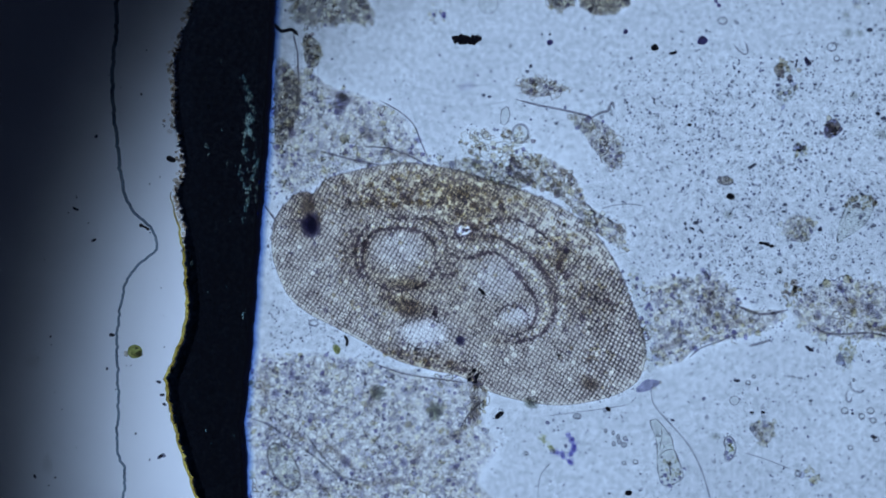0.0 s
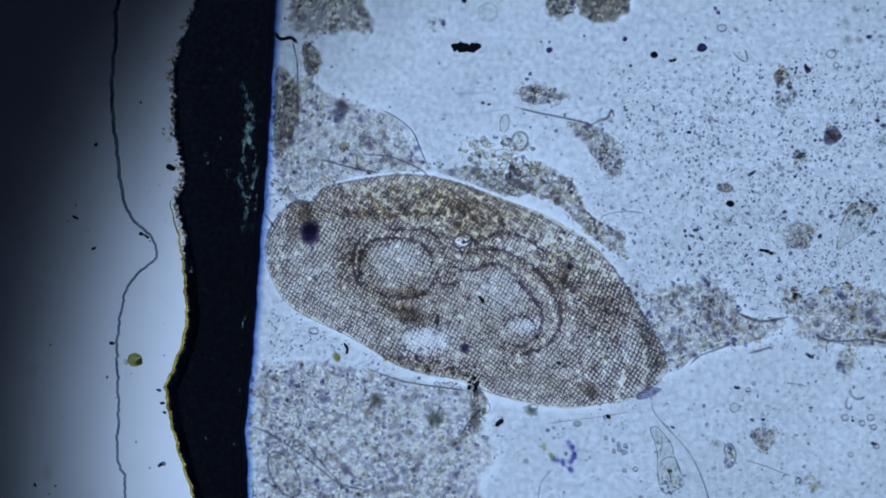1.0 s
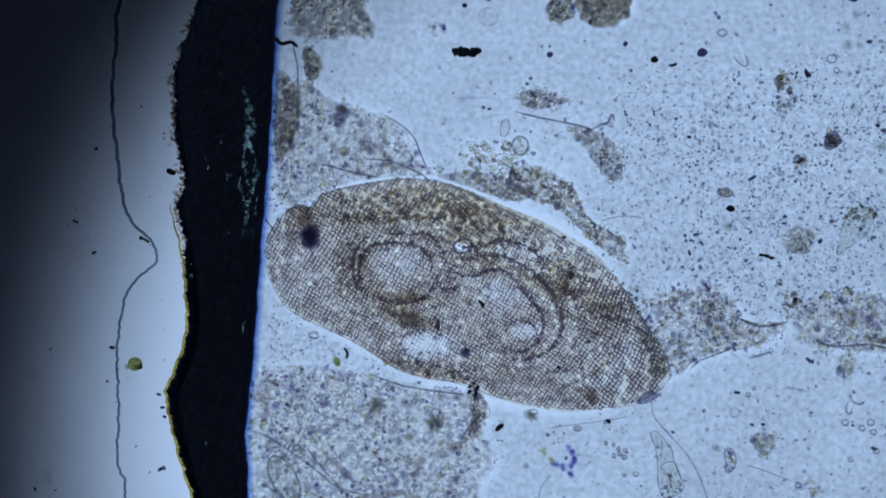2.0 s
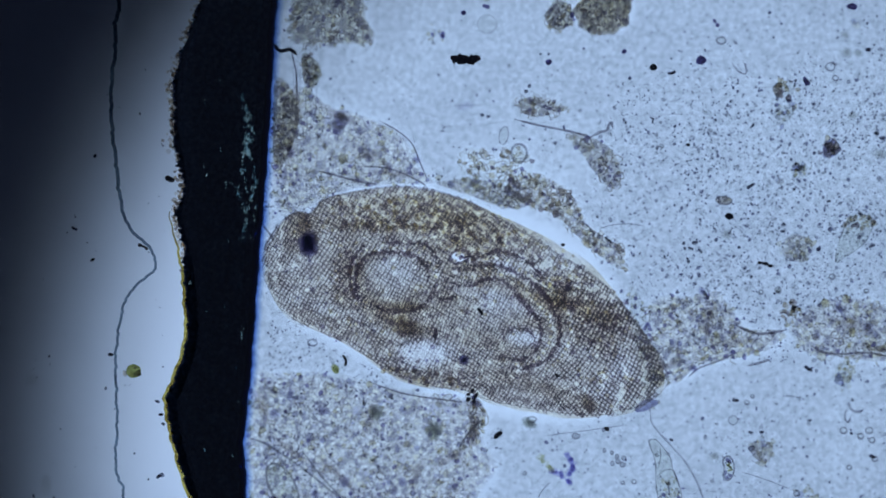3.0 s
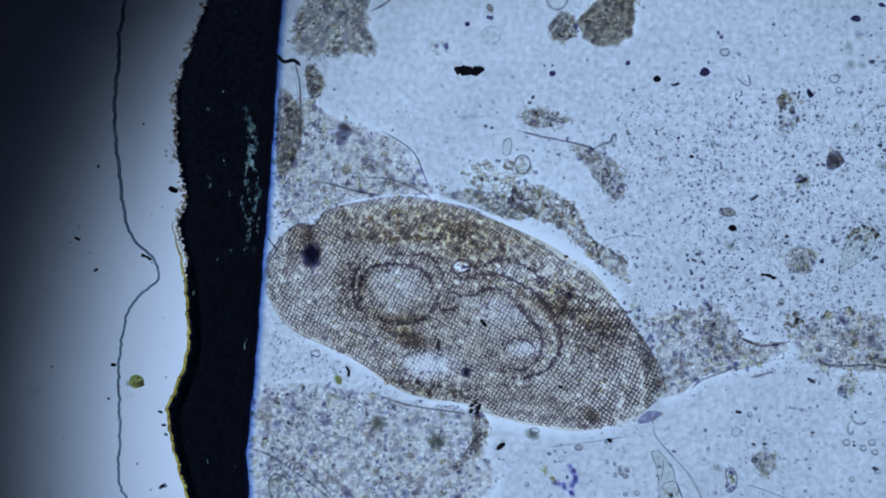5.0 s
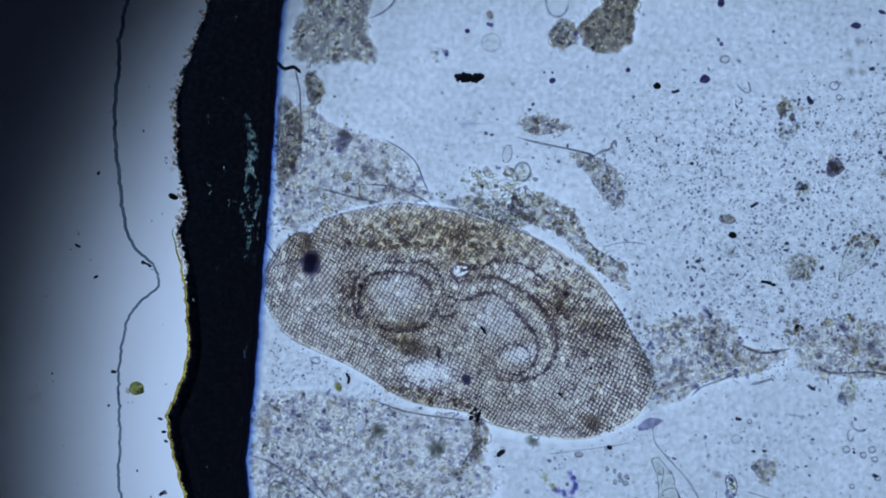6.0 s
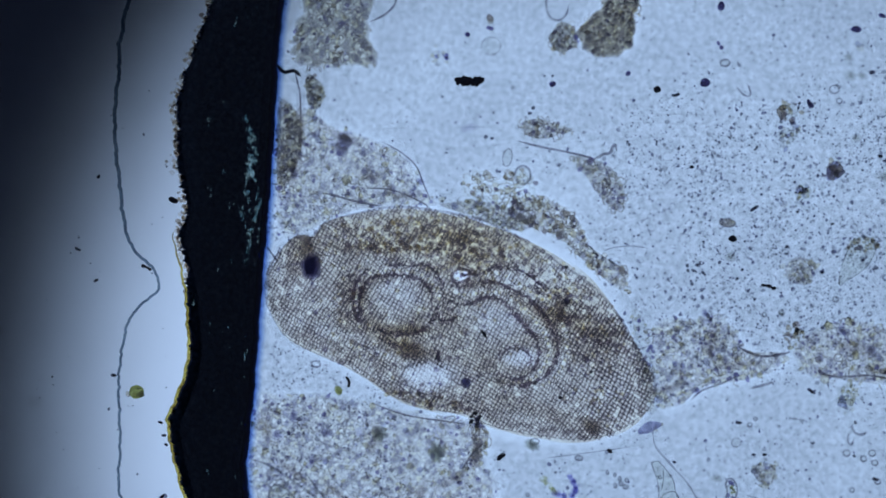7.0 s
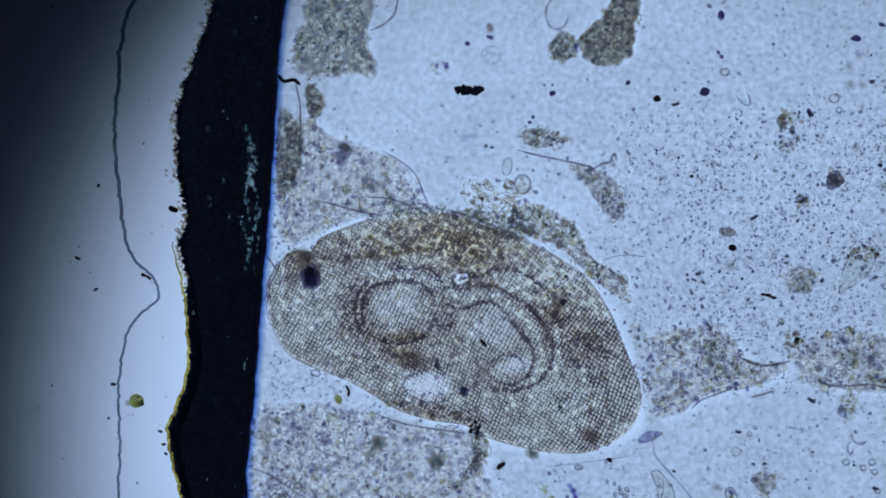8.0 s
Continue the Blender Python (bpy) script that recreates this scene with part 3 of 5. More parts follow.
def worm():
    root = thing("flatworm", 800, 520, "flat translucent grey-brown worm with coiled organs on the slide", "flatworm", 0)
    cells, spots = {}, {}
    r = np.linspace(0, 1, NR)
    grid = _gt[:, None, :] * (1 - r)[None, :, None] + _gl[:, None, :] * r[None, :, None]
    uu = ((grid - AXIS_A) @ AX) / LONG
    d = grid - AXIS_A
    vv = d[..., 0] * AX[1] - d[..., 1] * AX[0]
    hh = np.sqrt(np.clip(4 * r * (1 - r), 0, 1))[None, :] * np.sqrt(np.clip(np.sin(np.linspace(0, math.pi, NS)), 0, 1))[:, None]
    # thin, pale places: the suckers, the hollows of the coils, a pore
    lean = np.ones(uu.shape)
    for x, y, rx, ry, much in ((752, 588, 42, 25, 0.68), (875, 492, 44, 36, 0.42), (915, 558, 28, 18, 0.5), (712, 442, 46, 34, 0.40), (821, 408, 14, 11, 1.0), (1010, 385, 50, 24, 0.3), (900, 410, 50, 16, 0.25)):
        q = ((grid[..., 0] - x) / rx) ** 2 + ((grid[..., 1] - y) / ry) ** 2
        lean *= 1 - much * np.exp(-q ** 2 * 0.7)
    row_out, row_in = resample(smooth_line(COIL_OUT, 12), 34), resample(smooth_line(COIL_IN, 12), 34)
    row_front = resample(smooth_line(COIL_FRONT, 12), 20)
    middle = (row_out + row_in) / 2
    strings = [middle[2:-2], (row_out + (row_out - row_in) * 0.45)[4:-5:1], (row_front - (705, 455)) * 1.14 + (705, 455)]
    bead_spots = np.concatenate(strings) + rng.normal(size=(sum(map(len, strings)), 2)) * 1.2
    for x, y in bead_spots:
        q = ((grid[..., 0] - x) / 5.5) ** 2 + ((grid[..., 1] - y) / 5.5) ** 2
        lean *= 1 - 0.3 * np.exp(-q ** 2 * 0.7)
    # where brown pigment lies under the skin
    pigment = np.zeros(uu.shape)
    for x, y, rx, ry, turn, much in ((690, 330, 150, 32, -4, 0.8), (860, 345, 110, 40, 15, 1.1), (815, 350, 70, 36, 12, 0.7), (690, 364, 120, 9, -1, 0.7), (1000, 440, 50, 50, 40, 0.55), (1050, 530, 60, 50, 35, 0.6), (632, 445, 20, 55, 10, 0.6),
                                     (830, 395, 60, 24, 10, 0.8), (760, 640, 90, 16, 12, 0.9), (715, 537, 44, 18, 18, 1.8), (728, 503, 44, 10, 2, 1.2), (545, 378, 26, 40, 0, 1.3), (990, 456, 14, 26, 20, 0.8), (1040, 675, 18, 11, 20, 1.4), (790, 450, 190, 110, 15, 0.60), (800, 520, 340, 200, 17, 0.22)):
        a = radians(turn)
        gx, gy = grid[..., 0] - x, grid[..., 1] - y
        q = ((gx * math.cos(a) + gy * math.sin(a)) / rx) ** 2 + ((gy * math.cos(a) - gx * math.sin(a)) / ry) ** 2
        pigment += much * np.exp(-q ** 1.3)
    walls = [(872 + 104 * math.cos(radians(a)), 510 + 92 * math.sin(radians(a)), 0.45) for a in range(-115, 100, 7)]
    walls += [(708 + 66 * math.cos(radians(a)), 450 + 50 * math.sin(radians(a)), 0.40) for a in range(60, 360, 9)]
    for x, y, much in walls:
        pigment += much * np.exp(-(((grid[..., 0] - x) / 10) ** 2 + ((grid[..., 1] - y) / 10) ** 2))
    pigment *= 0.55 * np.clip(lean, 0, 1) ** 2
    for i in range(NCOL):
        for j in range(len(ROWS) + 1):
            w = col_weight(i, uu) * row_weight(j, vv)
            keep = w > 0
            if not keep.any():
                continue
            face_ok = keep[:-1, :-1] | keep[1:, :-1] | keep[:-1, 1:] | keep[1:, 1:]
            use = np.zeros_like(keep)
            for a in (0, 1):
                for b in (0, 1):
                    use[a:NS - 1 + a, b:NR - 1 + b] |= face_ok
            idx = -np.ones(keep.shape, int)
            idx[use] = np.arange(use.sum())
            m = int(use.sum())
            c = grid[use].mean(0)
            h = Heap(c[0], c[1], 0)
            lift = 1.6 * (i % 2) + 3.2 * (j % 2)
            up = np.c_[grid[use], 30 + lift + 56 * hh[use]]
            dn = np.c_[grid[use], 20 + lift - 18 * hh[use]]
            f = []
            for a, b in np.argwhere(face_ok):
                q = (idx[a, b], idx[a + 1, b], idx[a + 1, b + 1], idx[a, b + 1])
                f.append(tuple(reversed(q)))
                f.append(tuple(k + m for k in q))
            seen = {}
            for q in f[1::2]:
                for a, b in zip(q, q[1:] + q[:1]):
                    seen[min(a, b), max(a, b)] = None if (min(a, b), max(a, b)) in seen else (a, b)
            f += [(e[1], e[0], e[0] - m, e[1] - m) for e in seen.values() if e]
            thin = w * lean
            me = h.add(np.concatenate([up, dn]), f, np.concatenate([thin[use], thin[use]])).mesh("body_section")
            at = me.attributes.new("pigment_depth", "FLOAT", "POINT")
            pp = (w * pigment)[use]
            at.data.foreach_set("value", np.concatenate([pp, pp]).astype(np.float32))
            at = me.attributes.new("rest_place", "FLOAT_VECTOR", "POINT")
            rest = np.concatenate([np.c_[grid[use], np.zeros(m)]] * 2) * K
            at.data.foreach_set("vector", rest.astype(np.float32).ravel())
            ob = part("body_section", me, M_BODY, root)
            ob.location = P(c[0], c[1], 0) - root.location
            cells[i, j] = (ob, c)
            spots[ob.name] = (ob, c, grid[w > 0.3][::23])
    def cell_near(x, y):
        key = cell_of(x, y)
        return key if key in cells else min(cells, key=lambda k: np.hypot(*(cells[k][1] - (x, y))))

    def piece(name, c, mesh, mat, label, near):
        ob = part(name, mesh, mat, root, label)
        ob.location = P(c[0], c[1], 0) - root.location
        spots[ob.name] = (ob, c, near)
        return ob

    # skin line round the body, in short pieces; thinner below to imitate the belly's bright rim
    n = len(OUTLINE)
    run = 15
    for k in range(0, n, run):
        q = OUTLINE[np.arange(k - 1, min(k + run, n) + 2) % n]
        c = q.mean(0)
        upper = body_uv(*c)[1] > 0
        piece("skin", c, tube(Heap(c[0], c[1], 0), q, 2.3 if upper else 0.9, 28, 6).mesh("skin"), M_RIM, "thin dark skin line", q)
    # rows of scales over the skin
    patches = {}
    a1 = radians(34)
    step = 7.3
    v1 = np.array((math.cos(a1), math.sin(a1))) * step
    v2 = np.array((math.cos(a1 + radians(84)), math.sin(a1 + radians(84)))) * step
    for p in range(-120, 121):
        for q in range(-120, 121):
            x, y = np.array((800, 520)) + v1 * p + v2 * q
            x, y = x + 3 * math.sin(y * 0.02) + rng.normal() * 0.65, y + 4 * math.sin(x * 0.013) + rng.normal() * 0.65
            if not inside(OUTLINE, x, y):
                continue
            u, v = body_uv(x, y)
            if v > 110 and rng.uniform() < min(0.35, (v - 110) / 60):
                continue
            if v < 0 and np.hypot(OUTLINE[:, 0] - x, OUTLINE[:, 1] - y).min() < 4:
                continue
            if ((x - 821) / 13) ** 2 + ((y - 408) / 10) ** 2 < 1:
                continue
            if np.hypot(bead_spots[:, 0] - x, bead_spots[:, 1] - y).min() < 2.6:
                continue
            if rng.uniform() < 0.02:
                continue
            patches.setdefault((int((x + rng.normal() * 3.5) // 30), int((y + rng.normal() * 3.5) // 30)), []).append((x, y))
    for spots_in in patches.values():
        near = np.array(spots_in)
        c = near.mean(0)
        h = Heap(c[0], c[1], 0)
        for x, y in near:
            much = 1.0
            for px, py, rx, ry, less in ((752, 588, 40, 24, 0.75), (712, 446, 46, 34, 0.25), (875, 492, 44, 36, 0.3), (915, 560, 26, 17, 0.4)):
                much *= 1 - less * math.exp(-(((x - px) / rx) ** 2 + ((y - py) / ry) ** 2) ** 2)
            wide = 1 + 0.13 * min(1.0, max(0.0, (x - 990) / 60))     # the tail stretches most: its scales overlap
            scale_plate(h, x, y, dome(x, y), v1 * wide, v2 * wide, much)
        near = np.concatenate([near, oval(*c, 14, 14, 0, 8)])
        me = h.mesh("scales")
        at = me.attributes.new("rest_place", "FLOAT_VECTOR", "POINT")
        rest = np.concatenate(h.v) + np.array((c[0], -c[1], 0.0)) * K
        at.data.foreach_set("vector", (rest * (1, -1, 0)).astype(np.float32).ravel())
        tagged(piece("scales", c, me, M_SPINE, "fine rows of grey skin scales", near), kind="stuff")
    # yolk grains: along the upper margin, at the tail, round the coils
    heaps = {key: Heap(c[0], c[1], 0) for key, (ob, c) in cells.items()}
    lots = ((690, 335, 130, 34, -4, 210), (850, 350, 110, 42, 14, 150), (700, 362, 110, 10, -2, 75), (980, 430, 55, 55, 40, 110), (1050, 520, 60, 55, 40, 110),
            (620, 440, 26, 60, 12, 60), (840, 400, 60, 24, 10, 80), (760, 635, 90, 18, 12, 80), (800, 470, 200, 130, 15, 130), (560, 380, 36, 30, 0, 30), (1060, 620, 60, 60, 0, 70), (640, 545, 100, 50, 20, 60))
    for x, y, rx, ry, turn, count in lots:
        for _ in range(int(count * 0.75)):
            g = rng.normal(size=2) * 0.5
            c, s = math.cos(radians(turn)), math.sin(radians(turn))
            px, py = x + g[0] * rx * c - g[1] * ry * s, y + g[0] * rx * s + g[1] * ry * c
            if inside(OUTLINE, px, py):
                rr = rng.uniform(2.2, 4.8)
                lump(heaps[cell_near(px + rng.normal() * 8, py + rng.normal() * 8)], px, py, rng.uniform(40, 60), rr, rr * rng.uniform(0.7, 1.3), 3.0, rng.uniform(0, 3), 1, 0.2)
    for key, h in heaps.items():
        if h.n:
            tagged(part("yolk_grains", h.mesh("yolk_grains"), M_YOLK, cells[key][0], "brown yolk grains under the skin"), kind="stuff")

    def organ(name, x, y, mesh, mat, label, near=None):
        ob = part(name, mesh, mat, root, label)
        ob.location = P(x, y, 0) - root.location
        spots[ob.name] = (ob, np.array((x, y), float), oval(x, y, 16, 16, 0, 8) if near is None else near)
        return ob

    def coil(cx, cy, pts, label, r=2.5, teeth=3.6):
        h = Heap(cx, cy, 0)
        q = resample(smooth_line(pts, 16), 180)
        d = np.gradient(q, axis=0)
        d /= np.linalg.norm(d, axis=1)[:, None]
        s = np.r_[0, np.cumsum(np.hypot(*np.diff(q, axis=0).T))]
        side = np.stack([-d[:, 1], d[:, 0]], 1)
        q = q + side * (teeth * np.sin(s / 12.5 * 2 * math.pi + 1.6 * np.sin(s / 17 + cy) + 1.1 * np.sin(s / 6.1)) * (0.55 + 0.3 * np.sin(s / 37 + cx) + 0.25 * np.sin(s / 11 + cy)))[:, None]
        tube(h, q, r * (0.75 + 0.3 * np.sin(s / 9.0) * np.sin(s / 31) + 0.25 * np.sin(s / 5.3 + cx)), 52, 6, 1.0, taper=True)
        for k in rng.integers(0, len(q), int(s[-1] / 2.6)):
            b = rng.uniform(1.4, 3.2)
            lump(h, q[k, 0] + rng.normal() * 2.4, q[k, 1] + rng.normal() * 2.4, 50 + rng.uniform(0, 6), b, b * rng.uniform(0.6, 1.2), 2.0, rng.uniform(0, 3), 1, 0.3)
        return organ("gut_coil", cx, cy, h.mesh("gut_coil"), M_COIL, label, q[::12])

    def clots(cx, cy, pts, count, spread, label, mat, size=(2.0, 5.0)):
        """A broken row of pigment clots along a line."""
        h = Heap(cx, cy, 0)
        q = resample(smooth_line(pts, 16), 120)
        for _ in range(count):
            k = int(rng.integers(0, 120))
            if math.sin(k * 0.31 + cx) > 0.45:
                continue
            b = rng.uniform(*size)
            lump(h, q[k, 0] + rng.normal() * spread * 1.3, q[k, 1] + rng.normal() * spread, 54 + rng.uniform(0, 8), b * rng.uniform(0.9, 1.5), b * rng.uniform(0.6, 1.0), 2.2, rng.normal() * 0.5, 1, 0.35)
        return tagged(organ("pigment_clots", cx, cy, h.mesh("pigment_clots"), mat, label, q[::12]), kind="stuff")

    clots(640, 363, ((598, 364), (640, 364), (682, 358)), 34, 3.5, "dark violet clots below the back margin", M_CLOT)
    clots(740, 356, ((690, 354), (740, 356), (792, 362)), 40, 3.5, "dark violet clots below the back margin", M_CLOT)
    clots(700, 332, ((640, 334), (700, 330), (760, 336)), 46, 6, "violet clots along the back margin", M_CLOT, (1.8, 4.0))
    clots(860, 372, ((800, 360), (860, 368), (930, 392)), 44, 9, "dark clots over the rear coil", M_CLOT, (2.0, 5.0))
    clots(640, 450, ((634, 395), (628, 440), (640, 490)), 36, 7, "brown clots beside the front coil", M_COIL, (2.0, 5.0))
    clots(1000, 475, ((985, 430), (990, 465), (1005, 510)), 36, 9, "brown clots near the tail", M_COIL, (2.0, 5.0))
    clots(1050, 530, ((1020, 500), (1050, 530), (1080, 560)), 40, 20, "brown clots near the tail", M_COIL, (2.0, 4.6))
    clots(770, 640, ((700, 622), (770, 640), (830, 652)), 44, 7, "dark clots along the belly margin", M_CLOT, (1.8, 4.2))

    coil(700, 440, COIL_FRONT, "dark toothed wall of the front coil", 3.2, 2.8)
    coil(645, 440, ((650, 500), (638, 480), (632, 447), (640, 417), (659, 397)), "dark outer wall of the front coil", 3.2, 2.6)
    coil(745, 392, ((690, 386), (733, 388), (758, 388), (776, 400), (787, 415), (790, 435)), "dotted wall over the front coil", 1.9, 2.6)
    coil(720, 500, ((662, 498), (690, 512), (728, 511), (760, 494), (776, 464)), "brown lower wall of the front coil", 2.2, 2.4)
    coil(920, 505, COIL_OUT, "dark toothed outer wall of the rear coil", 3.2, 3.8)
    coil(890, 510, COIL_IN, "dark toothed inner wall of the rear coil", 3.0, 3.2)
    coil(880, 397, ((814, 408), (851, 404), (880, 390), (917, 393), (950, 410), (975, 435)), "faint wall over the rear coil", 1.9, 2.0)
    coil(908, 550, ((880, 560), (884, 547), (902, 539), (925, 547), (932, 561), (926, 576)), "thin wall of the inner rear coil", 1.7, 2.0)
    coil(771, 551, ((764, 538), (773, 545), (768, 553), (778, 561)), "short dark squiggle over the sucker", 1.8, 1.0)
    coil(800, 455, ((772, 470), (786, 486), (806, 480), (800, 462)), "thin wall between the two coils", 1.6, 2.0)

    for q, where in ((strings[0], "between the walls of the rear coil"), (strings[1], "outside the rear coil"), (strings[2], "round the front coil")):
        c = q.mean(0)
        h = Heap(c[0], c[1], 0)
        for x, y in q:
            b = rng.uniform(2.6, 4.0)
            lump(h, x, y, 66, b, b * 0.85, 2.4, rng.uniform(0, 3), 1, 0.2)
        tagged(organ("gut_beads", c[0], c[1], h.mesh("gut_beads"), M_GUT, "row of pale yellow beads " + where, q[::4]), kind="stuff")
    clots(570, 450, ((535, 395), (552, 465), (640, 560)), 56, 20, "violet grains in the front of the body", M_NAVY, (1.4, 3.0))
    clots(780, 615, ((680, 590), (780, 618), (900, 640)), 40, 14, "violet grains along the belly", M_NAVY, (1.4, 3.0))
    clots(1050, 600, ((1000, 585), (1050, 600), (1095, 610)), 40, 22, "violet grains in the tail", M_NAVY, (1.4, 3.0))
    clots(950, 400, ((900, 395), (950, 410), (1000, 430)), 34, 12, "violet grains under the back margin", M_NAVY, (1.4, 3.2))

    def soft_patch(name, x, y, rx, ry, turn, label, mat, depth=1.0):
        h = pad(Heap(x, y, 0), oval(x, y, rx, ry, turn), 60, 14, 7, 0.10, 0.75, depth)
        return organ(name, x, y, h.mesh(name), mat, label)

    soft_patch("eye_spot", 554, 399, 18, 26, 2, "black-violet pigment spot near the head", M_SOFT_BLACK, 2.8)
    soft_patch("pigment_patch", 548, 366, 15, 30, 0, "brown pigment by the head", M_SOFT_BROWN, 1.5)
    soft_patch("pigment_patch", 520, 400, 26, 14, 20, "olive pigment by the head", M_SOFT_BROWN, 0.7)
    soft_patch("pigment_patch", 724, 543, 36, 20, 18, "brown pigment patch between the coils", M_SOFT_BROWN, 1.4)
    soft_patch("pigment_patch", 728, 503, 46, 11, 2, "brown pigment streak under the front coil", M_SOFT_BROWN, 0.9)
    soft_patch("pigment_patch", 990, 452, 15, 28, 20, "dark pigment patch over the rear coil", M_SOFT_BROWN, 0.8)
    soft_patch("pigment_patch", 1040, 676, 20, 14, 20, "small dark pigment patch near the belly edge", M_SOFT_BROWN, 1.2)
    soft_patch("pigment_patch", 999, 444, 7, 7, 0, "small black pigment dot over the rear coil", M_SOFT_BLACK, 1.5)
    soft_patch("pigment_patch", 814, 600, 10, 10, 0, "small violet pigment dot", M_SOFT_BLACK, 2.2)
    soft_patch("pigment_patch", 640, 440, 24, 70, 8, "brown shade beside the front coil", M_SOFT_BROWN, 0.25)
    soft_patch("pigment_patch", 1045, 535, 44, 36, 30, "broad brown shade near the tail", M_SOFT_BROWN, 0.3)
    # sucker
    h = Heap(752, 588, 0)
    q = oval(752, 588, 44, 28, 8, 40)
    q += rng.normal(size=q.shape) * 1.6
    tube(h, q, 1.0 + 0.5 * rng.uniform(size=len(q)), 56, 6, closed=True)
    for _ in range(60):
        a, b = rng.uniform(0, 2 * math.pi), rng.uniform(1.5, 3.4)
        lump(h, 752 + (46 + rng.normal() * 4) * math.cos(a), 588 + (30 + rng.normal() * 4) * math.sin(a), 56, b * 1.3, b, 2, a, 1, 0.3)
    organ("sucker", 752, 588, h.mesh("sucker"), M_RIM, "pale round sucker with a thin wall")
    # pore
    h = Heap(820, 407, 0)
    tube(h, oval(821, 408, 15, 12, -20, 16) + rng.normal(size=(16, 2)) * 1.3, 2.4, 88, 6, closed=True)
    lump(h, 833, 415, 88, 6, 5, 3, 0.3, 2, 0.2)
    organ("pore_rim", 820, 407, h.mesh("pore_rim"), M_COIL, "dark rim of a bright pore")
    return root, cells, spots



WORM, CELLS, SPOTS = worm()


# ---- debris ----
_out = np.roll(OUTLINE, -1, 0) - np.roll(OUTLINE, 1, 0)
_out = np.stack([_out[:, 1], -_out[:, 0]], 1) / np.linalg.norm(_out, axis=1)[:, None]
BRIGHT_BEDS = [OUTLINE - 2 * _out]   # outlines where the water's dimming is left out, to brighten debris and worm


def mass(name, x, y, outline, label, category, count, size=(3, 7), mat=None, film=None, jag=0.03, dark=0, z=0, height=14, group="", walls=0):
    """A patch of loose debris: a thin film strewn with grains."""
    root = thing(name, x, y, label, category, z, group)
    o = smooth_line(outline, 5, True) if len(outline) < 20 else np.asarray(outline)
    if len(o) > 40:
        BRIGHT_BEDS.append(o)
    if film is not None:
        part("film", pad(Heap(x, y, z), o, z, height * 0.5, 12, jag, 0.12, 1.0 if film is M_FILM else 1.4).mesh("film"), film, root)
    h = Heap(x, y, z)
    count = int(count * (0.38 if count > 40 else 1.0))
    for px, py in scatter(o, count):
        px, py = px + rng.normal() * 3, py + rng.normal() * 3
        r = rng.uniform(*size) * (1.5 if rng.uniform() < 0.08 else 1)
        lump(h, px, py, z + rng.uniform(2, height), r, r * rng.uniform(0.4, 1.25), r * 0.6, rng.uniform(0, 3), 1, 0.42)
    tagged(part("grains", h.mesh("grains"), mat or M_GRAIN, root), kind="stuff")
    if dark:
        h = Heap(x, y, z)
        for px, py in scatter(o, int(dark * 0.65)):
            r = rng.uniform(1.8, 4.6)
            lump(h, px, py, z + rng.uniform(6, height), r, r * rng.uniform(0.6, 1.4), r * 0.6, rng.uniform(0, 3), 1, 0.3)
        tagged(part("dark_grains", h.mesh("dark_grains"), M_NAVY, root, "dark violet grains"), kind="stuff")
    if walls:
        h = Heap(x, y, z)
        for px, py in scatter(o, int(walls * 0.7)):
            a = rng.uniform(3.5, 10)
            q = oval(px, py, a, a * rng.uniform(0.4, 0.95), rng.uniform(0, 180), 14)
            q = q + rng.normal(size=q.shape) * 0.13 * a
            if rng.uniform() < 0.75:
                tube(h, q[:int(rng.integers(4, 9))], rng.uniform(0.7, 1.5), z + rng.uniform(4, height), 5, taper=True)
            else:
                tube(h, q, rng.uniform(0.6, 1.4) * (0.7 + 0.6 * rng.uniform(size=14)), z + rng.uniform(4, height), 5, closed=True)
        tagged(part("cell_walls", h.mesh("cell_walls"), M_CELLWALL, root, "thin dark walls of collapsed cells"), kind="stuff")
    return root


D = "patch of granular grey-yellow debris on the slide"
mass("debris_patch", 600, 240, ((488, 150), (520, 120), (556, 130), (590, 155), (640, 168), (690, 190), (728, 218), (748, 262), (770, 292), (700, 294), (620, 305), (560, 330), (500, 350), (484, 300)), D, "debris", 420, (2.5, 5.5), None, M_FILM, 0.02, 80, walls=110)
mass("debris_patch", 510, 190, ((490, 110), (520, 120), (534, 160), (528, 210), (505, 260), (488, 250)), "brown granular debris beside the dark edge", "debris", 120, (2, 4), M_GRAIN_DARK, M_FILM_BROWN, 0.02, 18, walls=40)
mass("debris_patch", 575, 0, ((550, -130), (530, -60), (518, -10), (508, 25), (530, 45), (575, 55), (620, 45), (655, 52), (662, 30), (652, -20), (660, -90), (640, -130)), "thick olive granular debris beside the edge", "debris", 300, (1.8, 3.8), M_GRAIN_DARK, M_FILM_BROWN, 0.07, 60, walls=90)
mass("debris_patch", 555, 95, ((540, 60), (568, 80), (572, 105), (556, 125), (540, 110)), "small olive granular debris clump", "debris", 40, (2, 4), M_GRAIN_DARK, M_FILM_BROWN, dark=8, walls=12)
mass("debris_patch", 650, 750, ((436, 640), (500, 620), (560, 622), (630, 628), (690, 645), (760, 656), (830, 668), (862, 690), (858, 745), (885, 790), (850, 850), (880, 900), (760, 960), (600, 960), (480, 930), (430, 820)), "broad patch of granular grey-yellow debris below the worm", "debris", 1100, (2.5, 5.5), None, M_FILM, 0.015, 260, walls=220)
